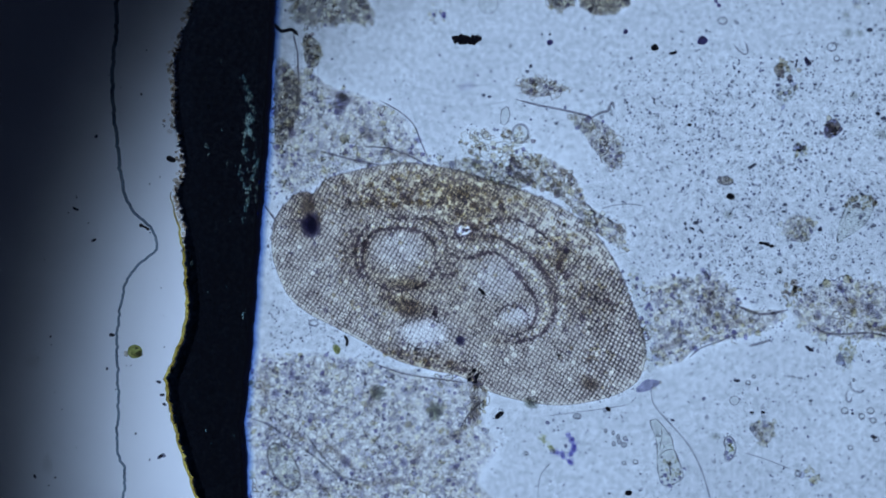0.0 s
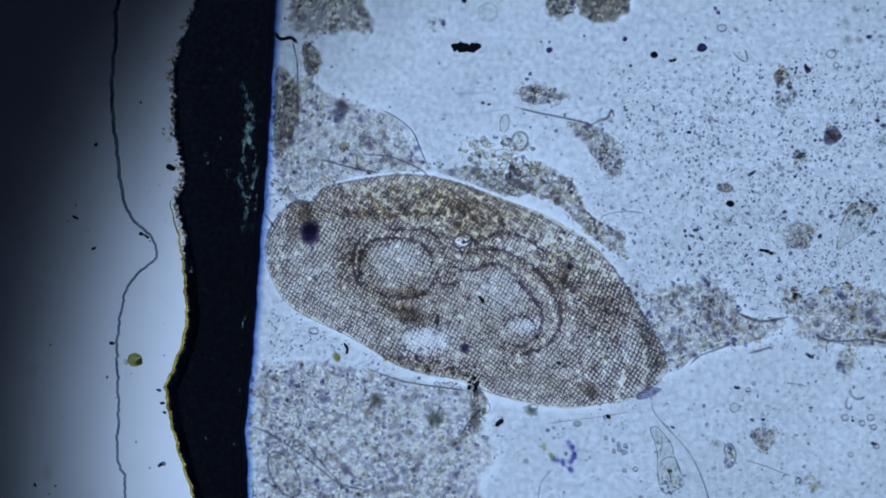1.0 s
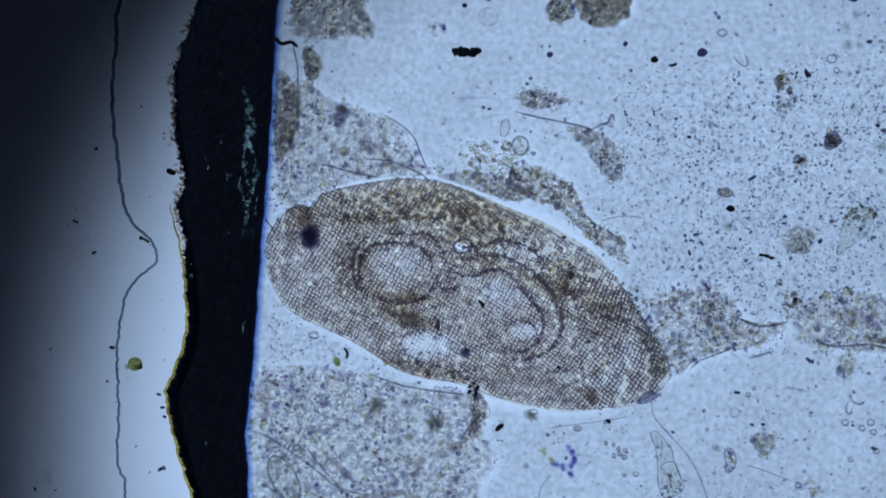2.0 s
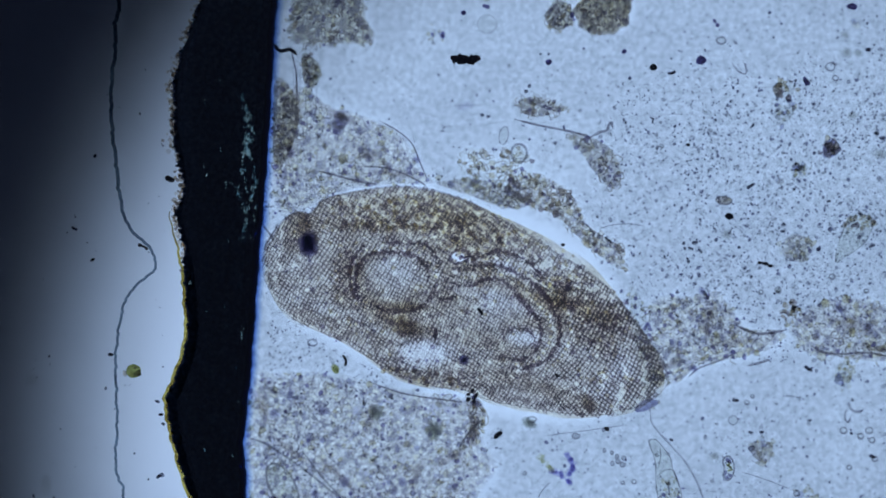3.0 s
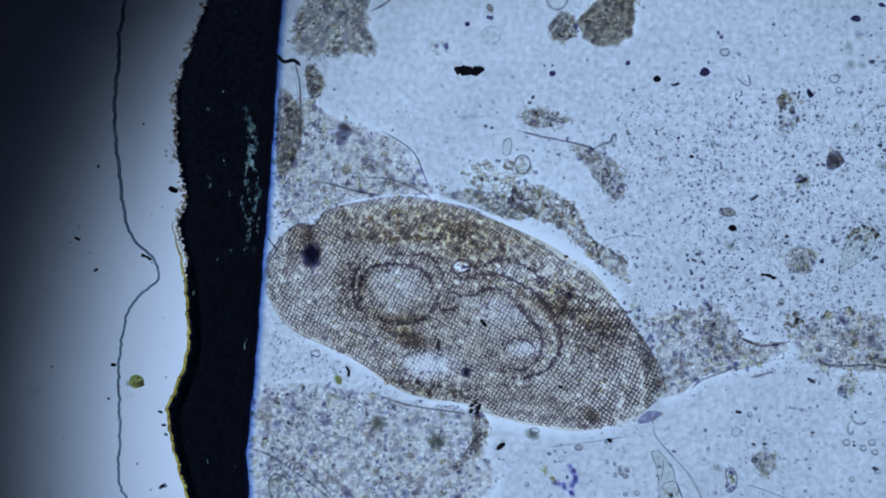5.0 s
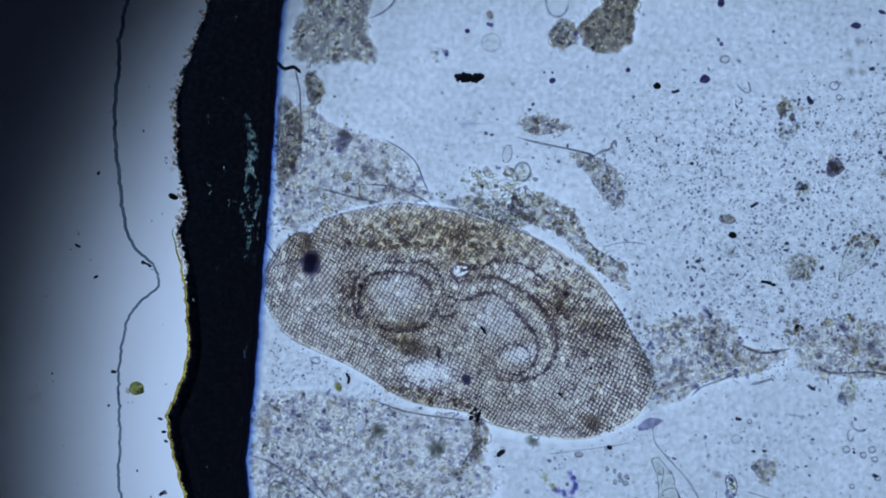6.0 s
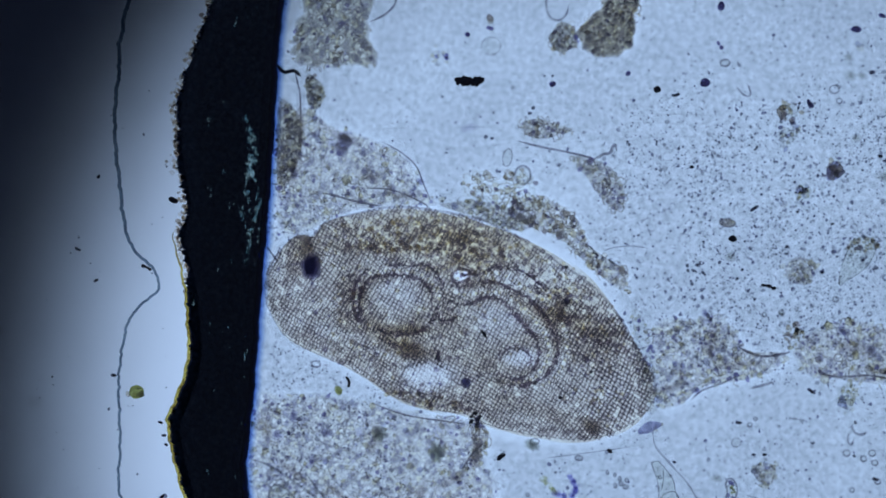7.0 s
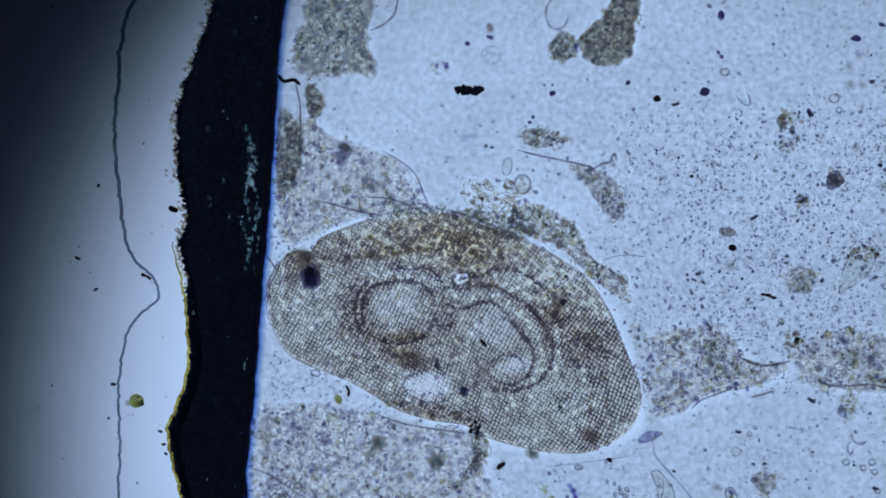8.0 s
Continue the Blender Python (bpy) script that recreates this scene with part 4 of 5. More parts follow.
mass("debris_patch", 880, 255, ((820, 235), (850, 230), (880, 250), (905, 225), (935, 240), (945, 275), (975, 290), (940, 300), (880, 300), (845, 275), (815, 275)), "cluster of round beads and brown grains", "debris", 110, (3, 6), M_GRAIN_DARK, M_CELL, dark=12, walls=150)
mass("debris_patch", 990, 335, ((905, 278), (945, 274), (988, 290), (1020, 318), (1034, 356), (1066, 382), (1103, 406), (1108, 438), (1088, 438), (1048, 408), (1012, 374), (980, 345), (930, 328), (900, 305)), "chain of brown debris along the worm's back", "debris", 240, (3, 6), M_GRAIN_DARK, M_FILM, 0.02, 24, walls=240)
mass("debris_patch", 860, 305, ((772, 290), (800, 284), (840, 282), (900, 296), (940, 320), (926, 336), (880, 330), (830, 312)), "pale granular debris over the worm's back", "debris", 150, (3, 6), None, M_FILM, dark=10, walls=30)
mass("debris_patch", 1220, 555, ((1146, 506), (1180, 485), (1215, 490), (1262, 478), (1295, 510), (1320, 545), (1385, 550), (1370, 580), (1300, 600), (1240, 612), (1200, 640), (1162, 648), (1150, 590)), "patch of granular grey debris behind the worm", "debris", 420, (2.5, 5.5), None, M_FILM, 0.02, 76, walls=70)
mass("debris_patch", 1135, 560, ((1112, 470), (1136, 498), (1150, 560), (1160, 640), (1140, 652), (1122, 560)), "thin pale debris beside the worm's tail", "debris", 80, (2, 4.5), None, M_CELL, 0.03, 24, walls=40)
mass("debris_patch", 1490, 550, ((1395, 540), (1440, 505), (1500, 490), (1560, 505), (1620, 530), (1610, 600), (1540, 605), (1470, 595), (1420, 590)), "patch of dense grey-green debris", "debris", 300, (3, 6), None, M_FILM, 0.03, 70, walls=60)
mass("debris_patch", 1395, 512, ((1380, 505), (1400, 495), (1415, 510), (1400, 530), (1384, 525)), "small brown debris clump", "debris", 40, (3, 5), M_GRAIN_DARK)
mass("debris_clump", 1065, -20, ((1012, -10), (1030, -35), (1062, -62), (1085, -110), (1128, -110), (1120, -30), (1110, 16), (1080, 32), (1030, 21)), "thick dark brown debris clump", "debris", 170, (2.2, 4.5), M_GRAIN_DARK, M_FILM_DARK, 0.07, 36, walls=60)
mass("debris_clump", 990, -20, ((964, -4), (985, -30), (1008, -25), (1014, 8), (985, 26)), "olive debris clump on the slide", "debris", 90, (2, 4.5), M_GRAIN_DARK, M_FILM_BROWN, 0.08, 10, walls=24)
mass("debris_clump", 965, 152, ((918, 145), (950, 138), (985, 150), (1010, 158), (985, 168), (945, 175), (920, 165)), "flat brown debris flake", "debris", 46, (3, 5), M_GRAIN_DARK, M_FILM, dark=12, walls=60)
mass("debris_clump", 1055, 250, ((1002, 205), (1035, 205), (1070, 220), (1098, 255), (1100, 290), (1080, 300), (1055, 275), (1030, 240)), "elongated cluster of clear cells with dark grains", "debris", 70, (2.5, 5), None, M_FILM, 0.03, 34, walls=70)
mass("debris_clump", 1388, 135, ((1370, 115), (1400, 112), (1404, 130), (1385, 142), (1370, 132)), "small granular debris clump", "debris", 16, (3, 7), M_GRAIN_DARK, M_CELL)
mass("debris_clump", 1386, 168, ((1370, 160), (1396, 152), (1402, 170), (1385, 184), (1370, 174)), "small granular debris clump", "debris", 16, (3, 7), None, M_CELL)
mass("debris_clump", 1466, 232, ((1455, 222), (1472, 212), (1486, 228), (1474, 244), (1454, 246)), "dark blue-violet debris clump", "debris", 20, (4, 7), M_GRAIN_DARK, M_SOFT_VIOLET)
mass("debris_clump", 1413, 264, ((1398, 260), (1415, 250), (1428, 262), (1420, 278), (1402, 276)), "small clear debris clump", "debris", 22, (3, 6), None, M_CELL)
mass("debris_clump", 1410, 405, ((1380, 400), (1400, 380), (1436, 390), (1432, 415), (1420, 430), (1390, 425)), "pale fluffy debris clump", "debris", 60, (3, 7), None, M_FILM)
mass("debris_clump", 1345, 761, ((1323, 750), (1345, 742), (1367, 752), (1362, 778), (1348, 784), (1330, 770)), "rounded clump of olive grains", "debris", 50, (3, 6), None, M_FILM)
mass("debris_clump", 1490, 626, ((1478, 610), (1500, 602), (1506, 630), (1490, 650), (1476, 635)), "clump of olive grains", "debris", 34, (3, 6), None, M_CELL)
mass("debris_clump", 1432, 838, ((1405, 835), (1430, 825), (1450, 840), (1430, 850)), "row of small round grains", "debris", 18, (3, 6), None)
mass("debris_clump", 1138, 680, ((1122, 686), (1142, 670), (1167, 674), (1157, 684), (1132, 694)), "dark blue-violet flake on the slide", "debris", 4, (3, 5), M_GRAIN, M_SOFT_VIOLET)
mass("debris_clump", 238, 622, ((228, 615), (240, 610), (251, 618), (248, 632), (234, 634), (226, 626)), "round yellow-green grain on the slide", "grain", 5, (3, 5), M_GRAIN_DARK, M_OLIVE)
mass("debris_clump", 842, 705, ((826, 668), (846, 666), (862, 690), (858, 716), (842, 732), (846, 752), (826, 748), (834, 712)), "brown granular debris under the worm's belly", "debris", 60, (2, 4.5), M_GRAIN_DARK, M_FILM, 0.06, 24, walls=40)


# ---- small things ----
def chip(x, y, rx, ry, turn, label="tiny black speck on the slide", mat=None, name="speck", n=4, z=0):
    h = Heap(x, y, z)
    c, s = math.cos(radians(turn)), math.sin(radians(turn))
    for k in range(n):
        a = (k / max(1, n - 1) - 0.5) * 2 * (rx - ry) if n > 1 else 0
        lump(h, x + a * c + rng.normal() * 0.5, y + a * s + rng.normal() * 0.5, z + ry * 0.7, ry * 1.1, ry * rng.uniform(0.7, 1.0), ry * 0.7, radians(turn), 2, 0.2)
    return joined(name, h.mesh(name), x, y, z, mat or M_BLACK, label, "speck")


def blot(x, y, rx, ry, turn, label, mat, depth, z):
    """A soft-edged grain, a little out of the lens's reach."""
    h = pad(Heap(x, y, z), oval(x, y, rx, ry, turn), z, min(rx, ry) * 0.7, 7, 0.12, 0.8, depth)
    return joined("soft_grain", h.mesh("soft_grain"), x, y, z, mat, label, "grain")


# more small grains: place, half length, half width, turn
STREWN = ((862, 172, 9, 3.5, 8), (936, 124, 9, 3.5, -60), (965, 64, 9, 2.4, 0), (1405, 115, 8, 3, -70), (1384, 363, 4, 3, 0), (1383, 375, 5, 3, 0), (1210, 401, 7, 3, 80), (1229, 394, 6, 3.5, -15), (1222, 406, 5, 3, 30),
          (1238, 411, 5, 2.6, 40), (1217, 426, 5, 2.6, 60), (1302, 412, 12, 3, -60), (1155, 181, 5, 2.4, -60))
for x, y, a, c, turn in STREWN:
    chip(x, y, a, c, turn, "small grey grain strewn on the slide", M_DARKGREY, "grain", 2)
STREWN = ((1105, 181, 6, 2.4, 70), (1533, 57, 5, 4, 0), (1548, 203, 4, 3.5, 0), (1558, 212, 5, 4, 0), (1520, 345, 5, 3, 10), (1540, 401, 6, 3.5, -20), (1430, 708, 4, 2.6, 0), (1326, 728, 4, 3, 0), (1346, 728, 4, 3, 0),
          (1540, 771, 6, 4, 30), (1503, 730, 4, 3, 40), (1187, 742, 4, 2.5, 30), (1465, 322, 3.5, 2.5, 0), (1330, 190, 5, 3, -40), (690, 668, 9, 3, 15), (1248, 488, 8, 4, 60))
for x, y, a, c, turn in STREWN:
    chip(x, y, a, c, turn, "small grey grain strewn on the slide", M_DARKGREY, "grain", 2)
for x, y, r in ((1505, 172, 9), (1552, 240, 11), (1285, 381, 10), (1262, 770, 9), (1495, 62, 10), (1515, 62, 8), (1492, 30, 8), (1375, 480, 6)):
    blot(x, y, r * 1.2, r, x % 50, "faint fluffy grey grain on the slide", M_SOFT_GREEN, 0.8, 2)
blot(825, 156, 20, 10, -15, "faint blue-grey smudge on the slide", M_SOFT_VIOLET, 0.4, 2)
blot(85, 822, 14, 22, 0, "faint grey smudge on bare glass", M_SOFT_GREEN, 0.15, 2)
blot(60, 640, 20, 16, 0, "faint grey smudge on bare glass", M_SOFT_GREEN, 0.1, 2)


def splinter():
    h = Heap(826, 76, 0)
    for k in range(26):
        a = (k / 25 - 0.5) * 2
        sag = 79 - 5.5 * a * a
        for _ in range(2):
            r = rng.uniform(5.2, 6.8) * (1 - 0.25 * abs(a) ** 3)
            lump(h, 826 + 23 * a + rng.normal(), sag - 4 + rng.normal() * 2.2, r * 0.7, r * 1.1, r * 0.8, r * 0.6, rng.uniform(0, 3), 1, 0.2)
    return joined("splinter", h.mesh("splinter"), 826, 76, 0, M_SPLINTER, "dark brown-black bent splinter on the slide", "splinter")


splinter()
chip(1045, 372, 11, 2.2, 52, "thin dark rod beside the debris chain", M_DARKGREY, "rod", 6)
chip(1077, 391, 8, 2.0, 48, "short dark rod beside the debris chain", M_DARKGREY, "rod", 5)
chip(1155, 87, 6, 5.5, 0, "round black speck on the slide")
chip(1240, 76, 9, 8, 0, "dark brown-violet round grain", M_VIOLET, "grain", 2)
chip(1424, 112, 9, 6.5, 60, "dark violet grain on the slide", M_VIOLET, "grain", 2)
chip(1189, 97, 8, 4, -10, "small dark grey grain", M_DARKGREY)
chip(1104, 60, 4, 4, 0, "small dark grain on the slide", M_VIOLET, "grain", 2)
chip(972, 78, 6, 5, 10, "small dark violet grain", M_VIOLET, "grain", 2)
chip(1289, 349, 7, 5.5, 20, "black speck on the slide")
chip(1353, 433, 14, 3.2, 22, "short black rod on the slide", None, "rod", 7)
chip(883, 733, 8, 5, -30, "black angular speck on the slide")
chip(1074, 722, 4.5, 4, 40, "black speck on the slide")
chip(1110, 870, 6, 4.5, -20, "black speck on the slide")
chip(851, 515, 7, 3.6, 50, "black speck on the worm", None, "speck", 3, 92)
chip(985, 625, 4, 3, 30, "tiny black speck on the worm", None, "speck", 2, 92)
chip(1037, 580, 3.6, 3, 10, "tiny black speck on the worm", None, "speck", 2, 88)
chip(994, 399, 3.6, 3, 10, "tiny black speck on the worm", None, "speck", 2, 80)
chip(255, 402, 10, 3.2, 28, "dark splinter on bare glass")
chip(285, 808, 8, 4, -30, "dark grain on bare glass", M_DARKGREY)
chip(281, 676, 5, 2.6, 10, "tiny dark grain on bare glass", M_DARKGREY)
chip(287, 699, 4.5, 2.6, 10, "tiny dark grain on bare glass", M_DARKGREY)
chip(291, 716, 4, 2.4, 10, "tiny dark grain on bare glass", M_DARKGREY)
chip(198, 593, 4.5, 3, 0, "tiny dark grain on the tide line", M_DARKGREY)
chip(133, 370, 6, 2.6, 12, "tiny faint grain on bare glass", M_DARKGREY)
chip(167, 425, 4.5, 2.6, -20, "tiny faint grain on bare glass", M_DARKGREY)
chip(308, 284, 8, 6, 20, "black chip stuck to the edge", None, "speck", 4, 60)
blot(938, 712, 16, 10, 20, "soft grey-green grain under the worm's belly", M_SOFT_GREEN, 2.2, 4)
blot(605, 185, 15, 24, 10, "dark violet-brown grain in the debris", M_SOFT_VIOLET, 2.2, 16)
blot(770, 725, 15, 20, 10, "dark grey-green grain in the debris", M_SOFT_GREEN, 2.6, 16)
blot(670, 693, 16, 15, 10, "dark grey-green grain in the debris", M_SOFT_GREEN, 2.2, 16)
blot(562, 835, 10, 10, 12, "soft violet grain in the debris", M_SOFT_VIOLET, 1.8, 16)
blot(715, 815, 11, 10, 15, "soft violet grain in the debris", M_SOFT_VIOLET, 1.8, 16)
blot(490, 695, 10, 10, 40, "soft violet grain in the debris", M_SOFT_VIOLET, 1.8, 16)
blot(615, 815, 11, 10, 15, "soft violet grain in the debris", M_SOFT_VIOLET, 1.8, 16)
blot(700, 830, 8, 10, 0, "soft violet grain in the debris", M_SOFT_VIOLET, 1.8, 16)
blot(520, 660, 8, 10, 20, "soft violet grain in the debris", M_SOFT_VIOLET, 1.8, 16)
blot(575, 690, 11, 10, 25, "soft violet grain in the debris", M_SOFT_VIOLET, 1.8, 16)
chip(1217, 223, 3.5, 3, 0, "black speck on the slide")
chip(1327, 296, 8, 3.5, -30, "small grey grain on the slide", M_DARKGREY)
chip(1378, 287, 7, 6, 0, "small grey fluffy grain", M_GRAIN, "grain", 2)
chip(598, 617, 9, 7, 60, "small yellow-green grain on the slide", M_GREEN, "grain", 2)
chip(1300, 672, 6, 3, 10, "small grey grain on the slide", M_DARKGREY)
chip(1428, 617, 8, 3.5, 40, "small grey grain on the slide", M_DARKGREY)
chip(1403, 666, 15, 3, 10, "thin blue-grey flake on the slide", M_FIBRE, "flake", 5)
chip(1510, 10, 9, 6, 60, "small pale olive grain", M_GRAIN, "grain", 2)
mass("debris_clump", 772, 30, ((758, 22), (772, 14), (788, 26), (782, 42), (766, 44)), "loose cluster of small grey grains", "debris", 14, (1.6, 3.6), None, None, dark=9)
chip(1268, -60, 9, 7, 90, "dark violet grain on the slide", M_VIOLET, "grain", 2)
chip(1504, -19, 9, 7, 10, "dark violet grain on the slide", M_VIOLET, "grain", 2)
chip(1552, -44, 7, 5, 20, "dark violet grain on the slide", M_VIOLET, "grain", 2)
chip(862, -20, 7, 4, 10, "dark violet grain on the slide", M_VIOLET, "grain", 2)
chip(822, -9, 5, 4.5, 0, "small violet grain on the slide", M_VIOLET, "grain", 2)
chip(1265, 9, 8, 4, 60, "small violet grain on the slide", M_VIOLET, "grain", 2)
chip(862, -37, 8, 7, 60, "dark grey grain on the slide", M_GRAIN_DARK, "grain", 2)


def thread(pts, r, label, mat=None, z=2, name="fibre", n=14):
    q = smooth_line(pts, n)
    c = q.mean(0)
    h = Heap(c[0], c[1], z)
    tube(h, q, r, z + r, 6, taper=True)
    return joined(name, h.mesh(name), c[0], c[1], z, mat or M_FIBRE, label, "fibre")


def hoop(x, y, rx, ry, turn, r, label, gap=0.0, mat=None, name="ring", z=0, category="ring", fill=None, group=""):
    """A cell seen as a ring, whole or open."""
    o = oval(x, y, rx, ry, turn, 36)
    root = thing(name, x, y, label, category, z, group)
    h = Heap(x, y, z)
    if gap:
        k = int(36 * (1 - gap))
        tube(h, o[:k], r, z + r, 6, taper=True)
    else:
        tube(h, o, r, z + r, 6, closed=True)
    part("wall", h.mesh("wall"), mat or M_WALL, root)
    if fill:
        part("content", pad(Heap(x, y, z), oval(x, y, rx, ry, turn), z + 0.5, min(rx, ry) * 0.8, 5).mesh("content"), fill, root)
    return root



def shred(name, pts, r, label, mat, category, z=0, count=30, jitter=1.0):
    """A ragged strip of clots along a line."""
    q = smooth_line(pts, 14)
    c = q.mean(0)
    h = Heap(c[0], c[1], z)
    for k in rng.integers(0, len(q), count):
        w = r * rng.uniform(0.5, 1.1)
        lump(h, q[k, 0] + rng.normal() * jitter, q[k, 1] + rng.normal() * jitter, z + w * 0.6, w * rng.uniform(0.9, 1.5), w, w * 0.6, rng.uniform(0, 3), 1, 0.35)
    return joined(name, h.mesh(name), c[0], c[1], z, mat, label, category)


def leaf_cell():
    """A large pale cell that narrows to a point, grainy at its blunt end."""
    root = thing("leaf_cell", 1510, 388, "large pale leaf-shaped cell, grainy at its blunt end", "cell")
    o = smooth_line(((1477, 430), (1479, 402), (1489, 374), (1499, 353), (1519, 346), (1538, 350), (1541, 366), (1532, 388), (1515, 406), (1494, 419)), 5, True)
    part("body", pad(Heap(1510, 388, 0), o, 0.5, 14, 6).mesh("body"), M_VASE, root)
    h = Heap(1510, 388, 0)
    tube(h, o, 0.9 + 0.5 * np.sin(np.arange(len(o)) * 0.9), 3, 6, closed=True)
    part("wall", h.mesh("wall"), M_FIBRE, root)
    h = Heap(1510, 388, 0)
    for px, py in scatter(oval(1515, 360, 30, 13, -6), 46):
        r = rng.uniform(2, 5)
        lump(h, px, py, 9, r, r * rng.uniform(0.5, 1.1), 2.4, rng.uniform(0, 3), 1, 0.35)
    tagged(part("grains", h.mesh("grains"), M_GRAIN_DARK, root, "olive grains"), kind="stuff")
    return root


def lens_cell():
    """An oval cell with dark ends and an olive middle."""
    root = thing("oval_cell", 1287, 791, "dark-walled oval cell with dark ends and an olive middle", "cell")
    h = Heap(1287, 791, 0)
    q = smooth_line(((1285, 770), (1294, 776), (1298, 791), (1294, 806), (1285, 813), (1279, 806), (1280, 791), (1278, 779)), 6, True)
    tube(h, q, 1.7, 3, 6, closed=True)
    part("wall", h.mesh("wall"), M_WALL, root)
    part("content", pad(Heap(1287, 791, 0), q, 0.5, 8, 5).mesh("content"), M_CELL, root)
    h = Heap(1287, 791, 0)
    for x, y, r in ((1285, 776, 5), (1290, 780, 4), (1284, 808, 5), (1290, 803, 4), (1282, 797, 3.4), (1281, 801, 3)):
        lump(h, x, y, 10, r, r * 0.8, 2.4, 0.8, 1, 0.3)
    part("dark_grains", h.mesh("dark_grains"), M_NAVY, root, "dark violet grains")
    h = Heap(1287, 791, 0)
    for _ in range(8):
        lump(h, 1288 + rng.normal() * 3, 791 + rng.normal() * 5, 9, 3, 2.4, 2, 0, 1, 0.3)
    part("grains", h.mesh("grains"), M_GREEN, root, "olive grains")
    return root


lens_cell()
shred("debris_shred", ((958, 770), (963, 780), (971, 788), (982, 795)), 5.0, "ragged olive shred of debris", M_SHRED_OLIVE, "debris", 0, 18, 2.0)
shred("debris_shred", ((968, 794), (982, 799), (994, 803), (1004, 811), (1009, 818)), 4.6, "ragged soft violet shred of debris", M_SHRED, "debris", 0, 34, 1.4)
shred("debris_shred", ((1000, 764), (1009, 773), (1014, 784), (1012, 795), (1005, 803)), 5.2, "curved soft violet shred of debris", M_SHRED, "debris", 0, 36, 1.3)
shred("black_ring", ((838, 650), (831, 657), (829, 665), (834, 672), (841, 670), (843, 661), (846, 657)), 3.0, "black angular fragment with a bright gap", M_BLACK, "speck", 90, 26, 1.0)
hoop(942, 706, 8, 5, 0, 1.5, "tiny clear oval beside a soft grey grain", 0, M_WALL, fill=M_CELL)
hoop(920, 238, 14, 16, 0, 2.2, "clear round bead with a dark grain", 0, M_WALL, "round_bead", 0, "bead", M_CELL)
hoop(893, 207, 8, 16, 10, 1.0, "clear pointed cell on the slide", 0, M_WALL, "clear_cell", 0, "cell", M_CELL)
leaf_cell()
hoop(1280, 321, 14, 7, 5, 1.5, "flat pale olive flake on the slide", 0, M_WALL, "flake", 0, "flake", M_FILM)
hoop(557, 571, 8, 5, 10, 1.8, "tiny clear ring on the slide", 0, M_WALL)
hoop(1020, 735, 7, 4.5, 0, 1.3, "tiny clear oval on the slide", 0, M_WALL, fill=M_FIBRE)
hoop(1497, 700, 5, 10, 0, 2.0, "small open ring on the slide", 0.2, M_WALL)
hoop(1513, 680, 14, 12, 30, 2.4, "small open ring on the slide", 0.45, M_WALL)
hoop(1305, 80, 9, 22, -35, 1.8, "thin open loop of skin", 0.4, M_WALL)
hoop(1275, 40, 8, 6, 0, 2.0, "small clear ring on the slide", 0, M_WALL, fill=M_CELL)
hoop(1467, 86, 8, 7, 0, 1.4, "tiny clear ring on the slide", 0, M_WALL)
hoop(1476, 106, 5, 4.5, 0, 1.4, "tiny clear ring on the slide", 0, M_WALL)
hoop(1296, 707, 8, 8, 0, 1.0, "faint pale disc on the slide", 0, M_FIBRE, "pale_cell", 0, "cell", M_PALECELL)
hoop(864, 11, 17, 16, 0, 0.7, "large pale round cell", 0, M_FIBRE, "pale_cell", 0, "cell", M_PALECELL)
hoop(980, -62, 20, 28, 0, 2.2, "pale loop of skin on the slide", 0.2, M_WALL)
for x, y in ((1083, 764), (1092, 771), (1104, 774), (1094, 780), (1102, 785), (1084, 783), (1070, 760)):
    hoop(x, y, 2.6 + (x * 7 + y) % 5 * 0.5, 2.6 + (x * 3 + y) % 4 * 0.5, 0, 1.1, "tiny round bead in a small group", 0, M_WALL, "round_bead", 0, "bead", M_FIBRE, "beads lying together")
for x, y, r in ((1122, 815, 4), (1102, 817, 3), (930, 800, 3), (1345, 482, 4), (1375, 478, 5), (1530, 480, 4), (1535, 725, 6), (1540, 742, 5), (1408, 836, 5), (1470, 455, 5), (1320, 676, 4), (1330, 665, 3), (1490, 725, 6), (1520, 735, 5), (1545, 775, 5), (1500, 790, 4)):
    hoop(x, y, r, r * 0.9, 0, 1.6, "tiny round bead on the slide", 0, M_WALL, "round_bead", 0, "bead", M_CELL, "scattered beads")


hoop(505, 822, 22, 44, -28, 2.2, "long oval cell with olive grains in the debris", 0, M_WALL, "oval_cell", 16, "cell", M_VASE)
for x, y, rx, ry, turn in ((600, 800, 60, 10, 42), (560, 850, 40, 8, 30), (660, 700, 14, 34, 10), (680, 850, 60, 10, -8), (520, 760, 50, 9, 38), (740, 800, 9, 40, 20), (800, 770, 44, 9, -35), (470, 680, 12, 40, -10),
                           (530, 150, 8, 50, -4), (520, 230, 10, 40, 6), (610, 175, 40, 10, 20), (700, 275, 50, 8, 6), (650, 240, 30, 12, 30), (1250, 530, 16, 40, 8), (1300, 570, 50, 9, -6), (1180, 610, 40, 9, -14), (1500, 540, 40, 18, 10), (1540, 580, 40, 8, 8), (840, 725, 12, 34, 0)):
    blot(x, y, rx, ry, turn, "thicker brownish fold in the debris", M_SOFT_BROWN, 0.75, 15)
for x, y, r in ((1240, 480, 7), (1250, 550, 8), (1190, 510, 7), (1145, 540, 6), (1225, 615, 7), (1480, 510, 9), (1530, 545, 10), (1440, 560, 8), (690, 262, 8), (640, 200, 7), (520, 238, 8), (555, 170, 6), (740, 250, 7)):
    blot(x, y, r * 1.2, r, x % 60, "soft violet grain in the debris", M_SOFT_VIOLET, 1.7, 15)


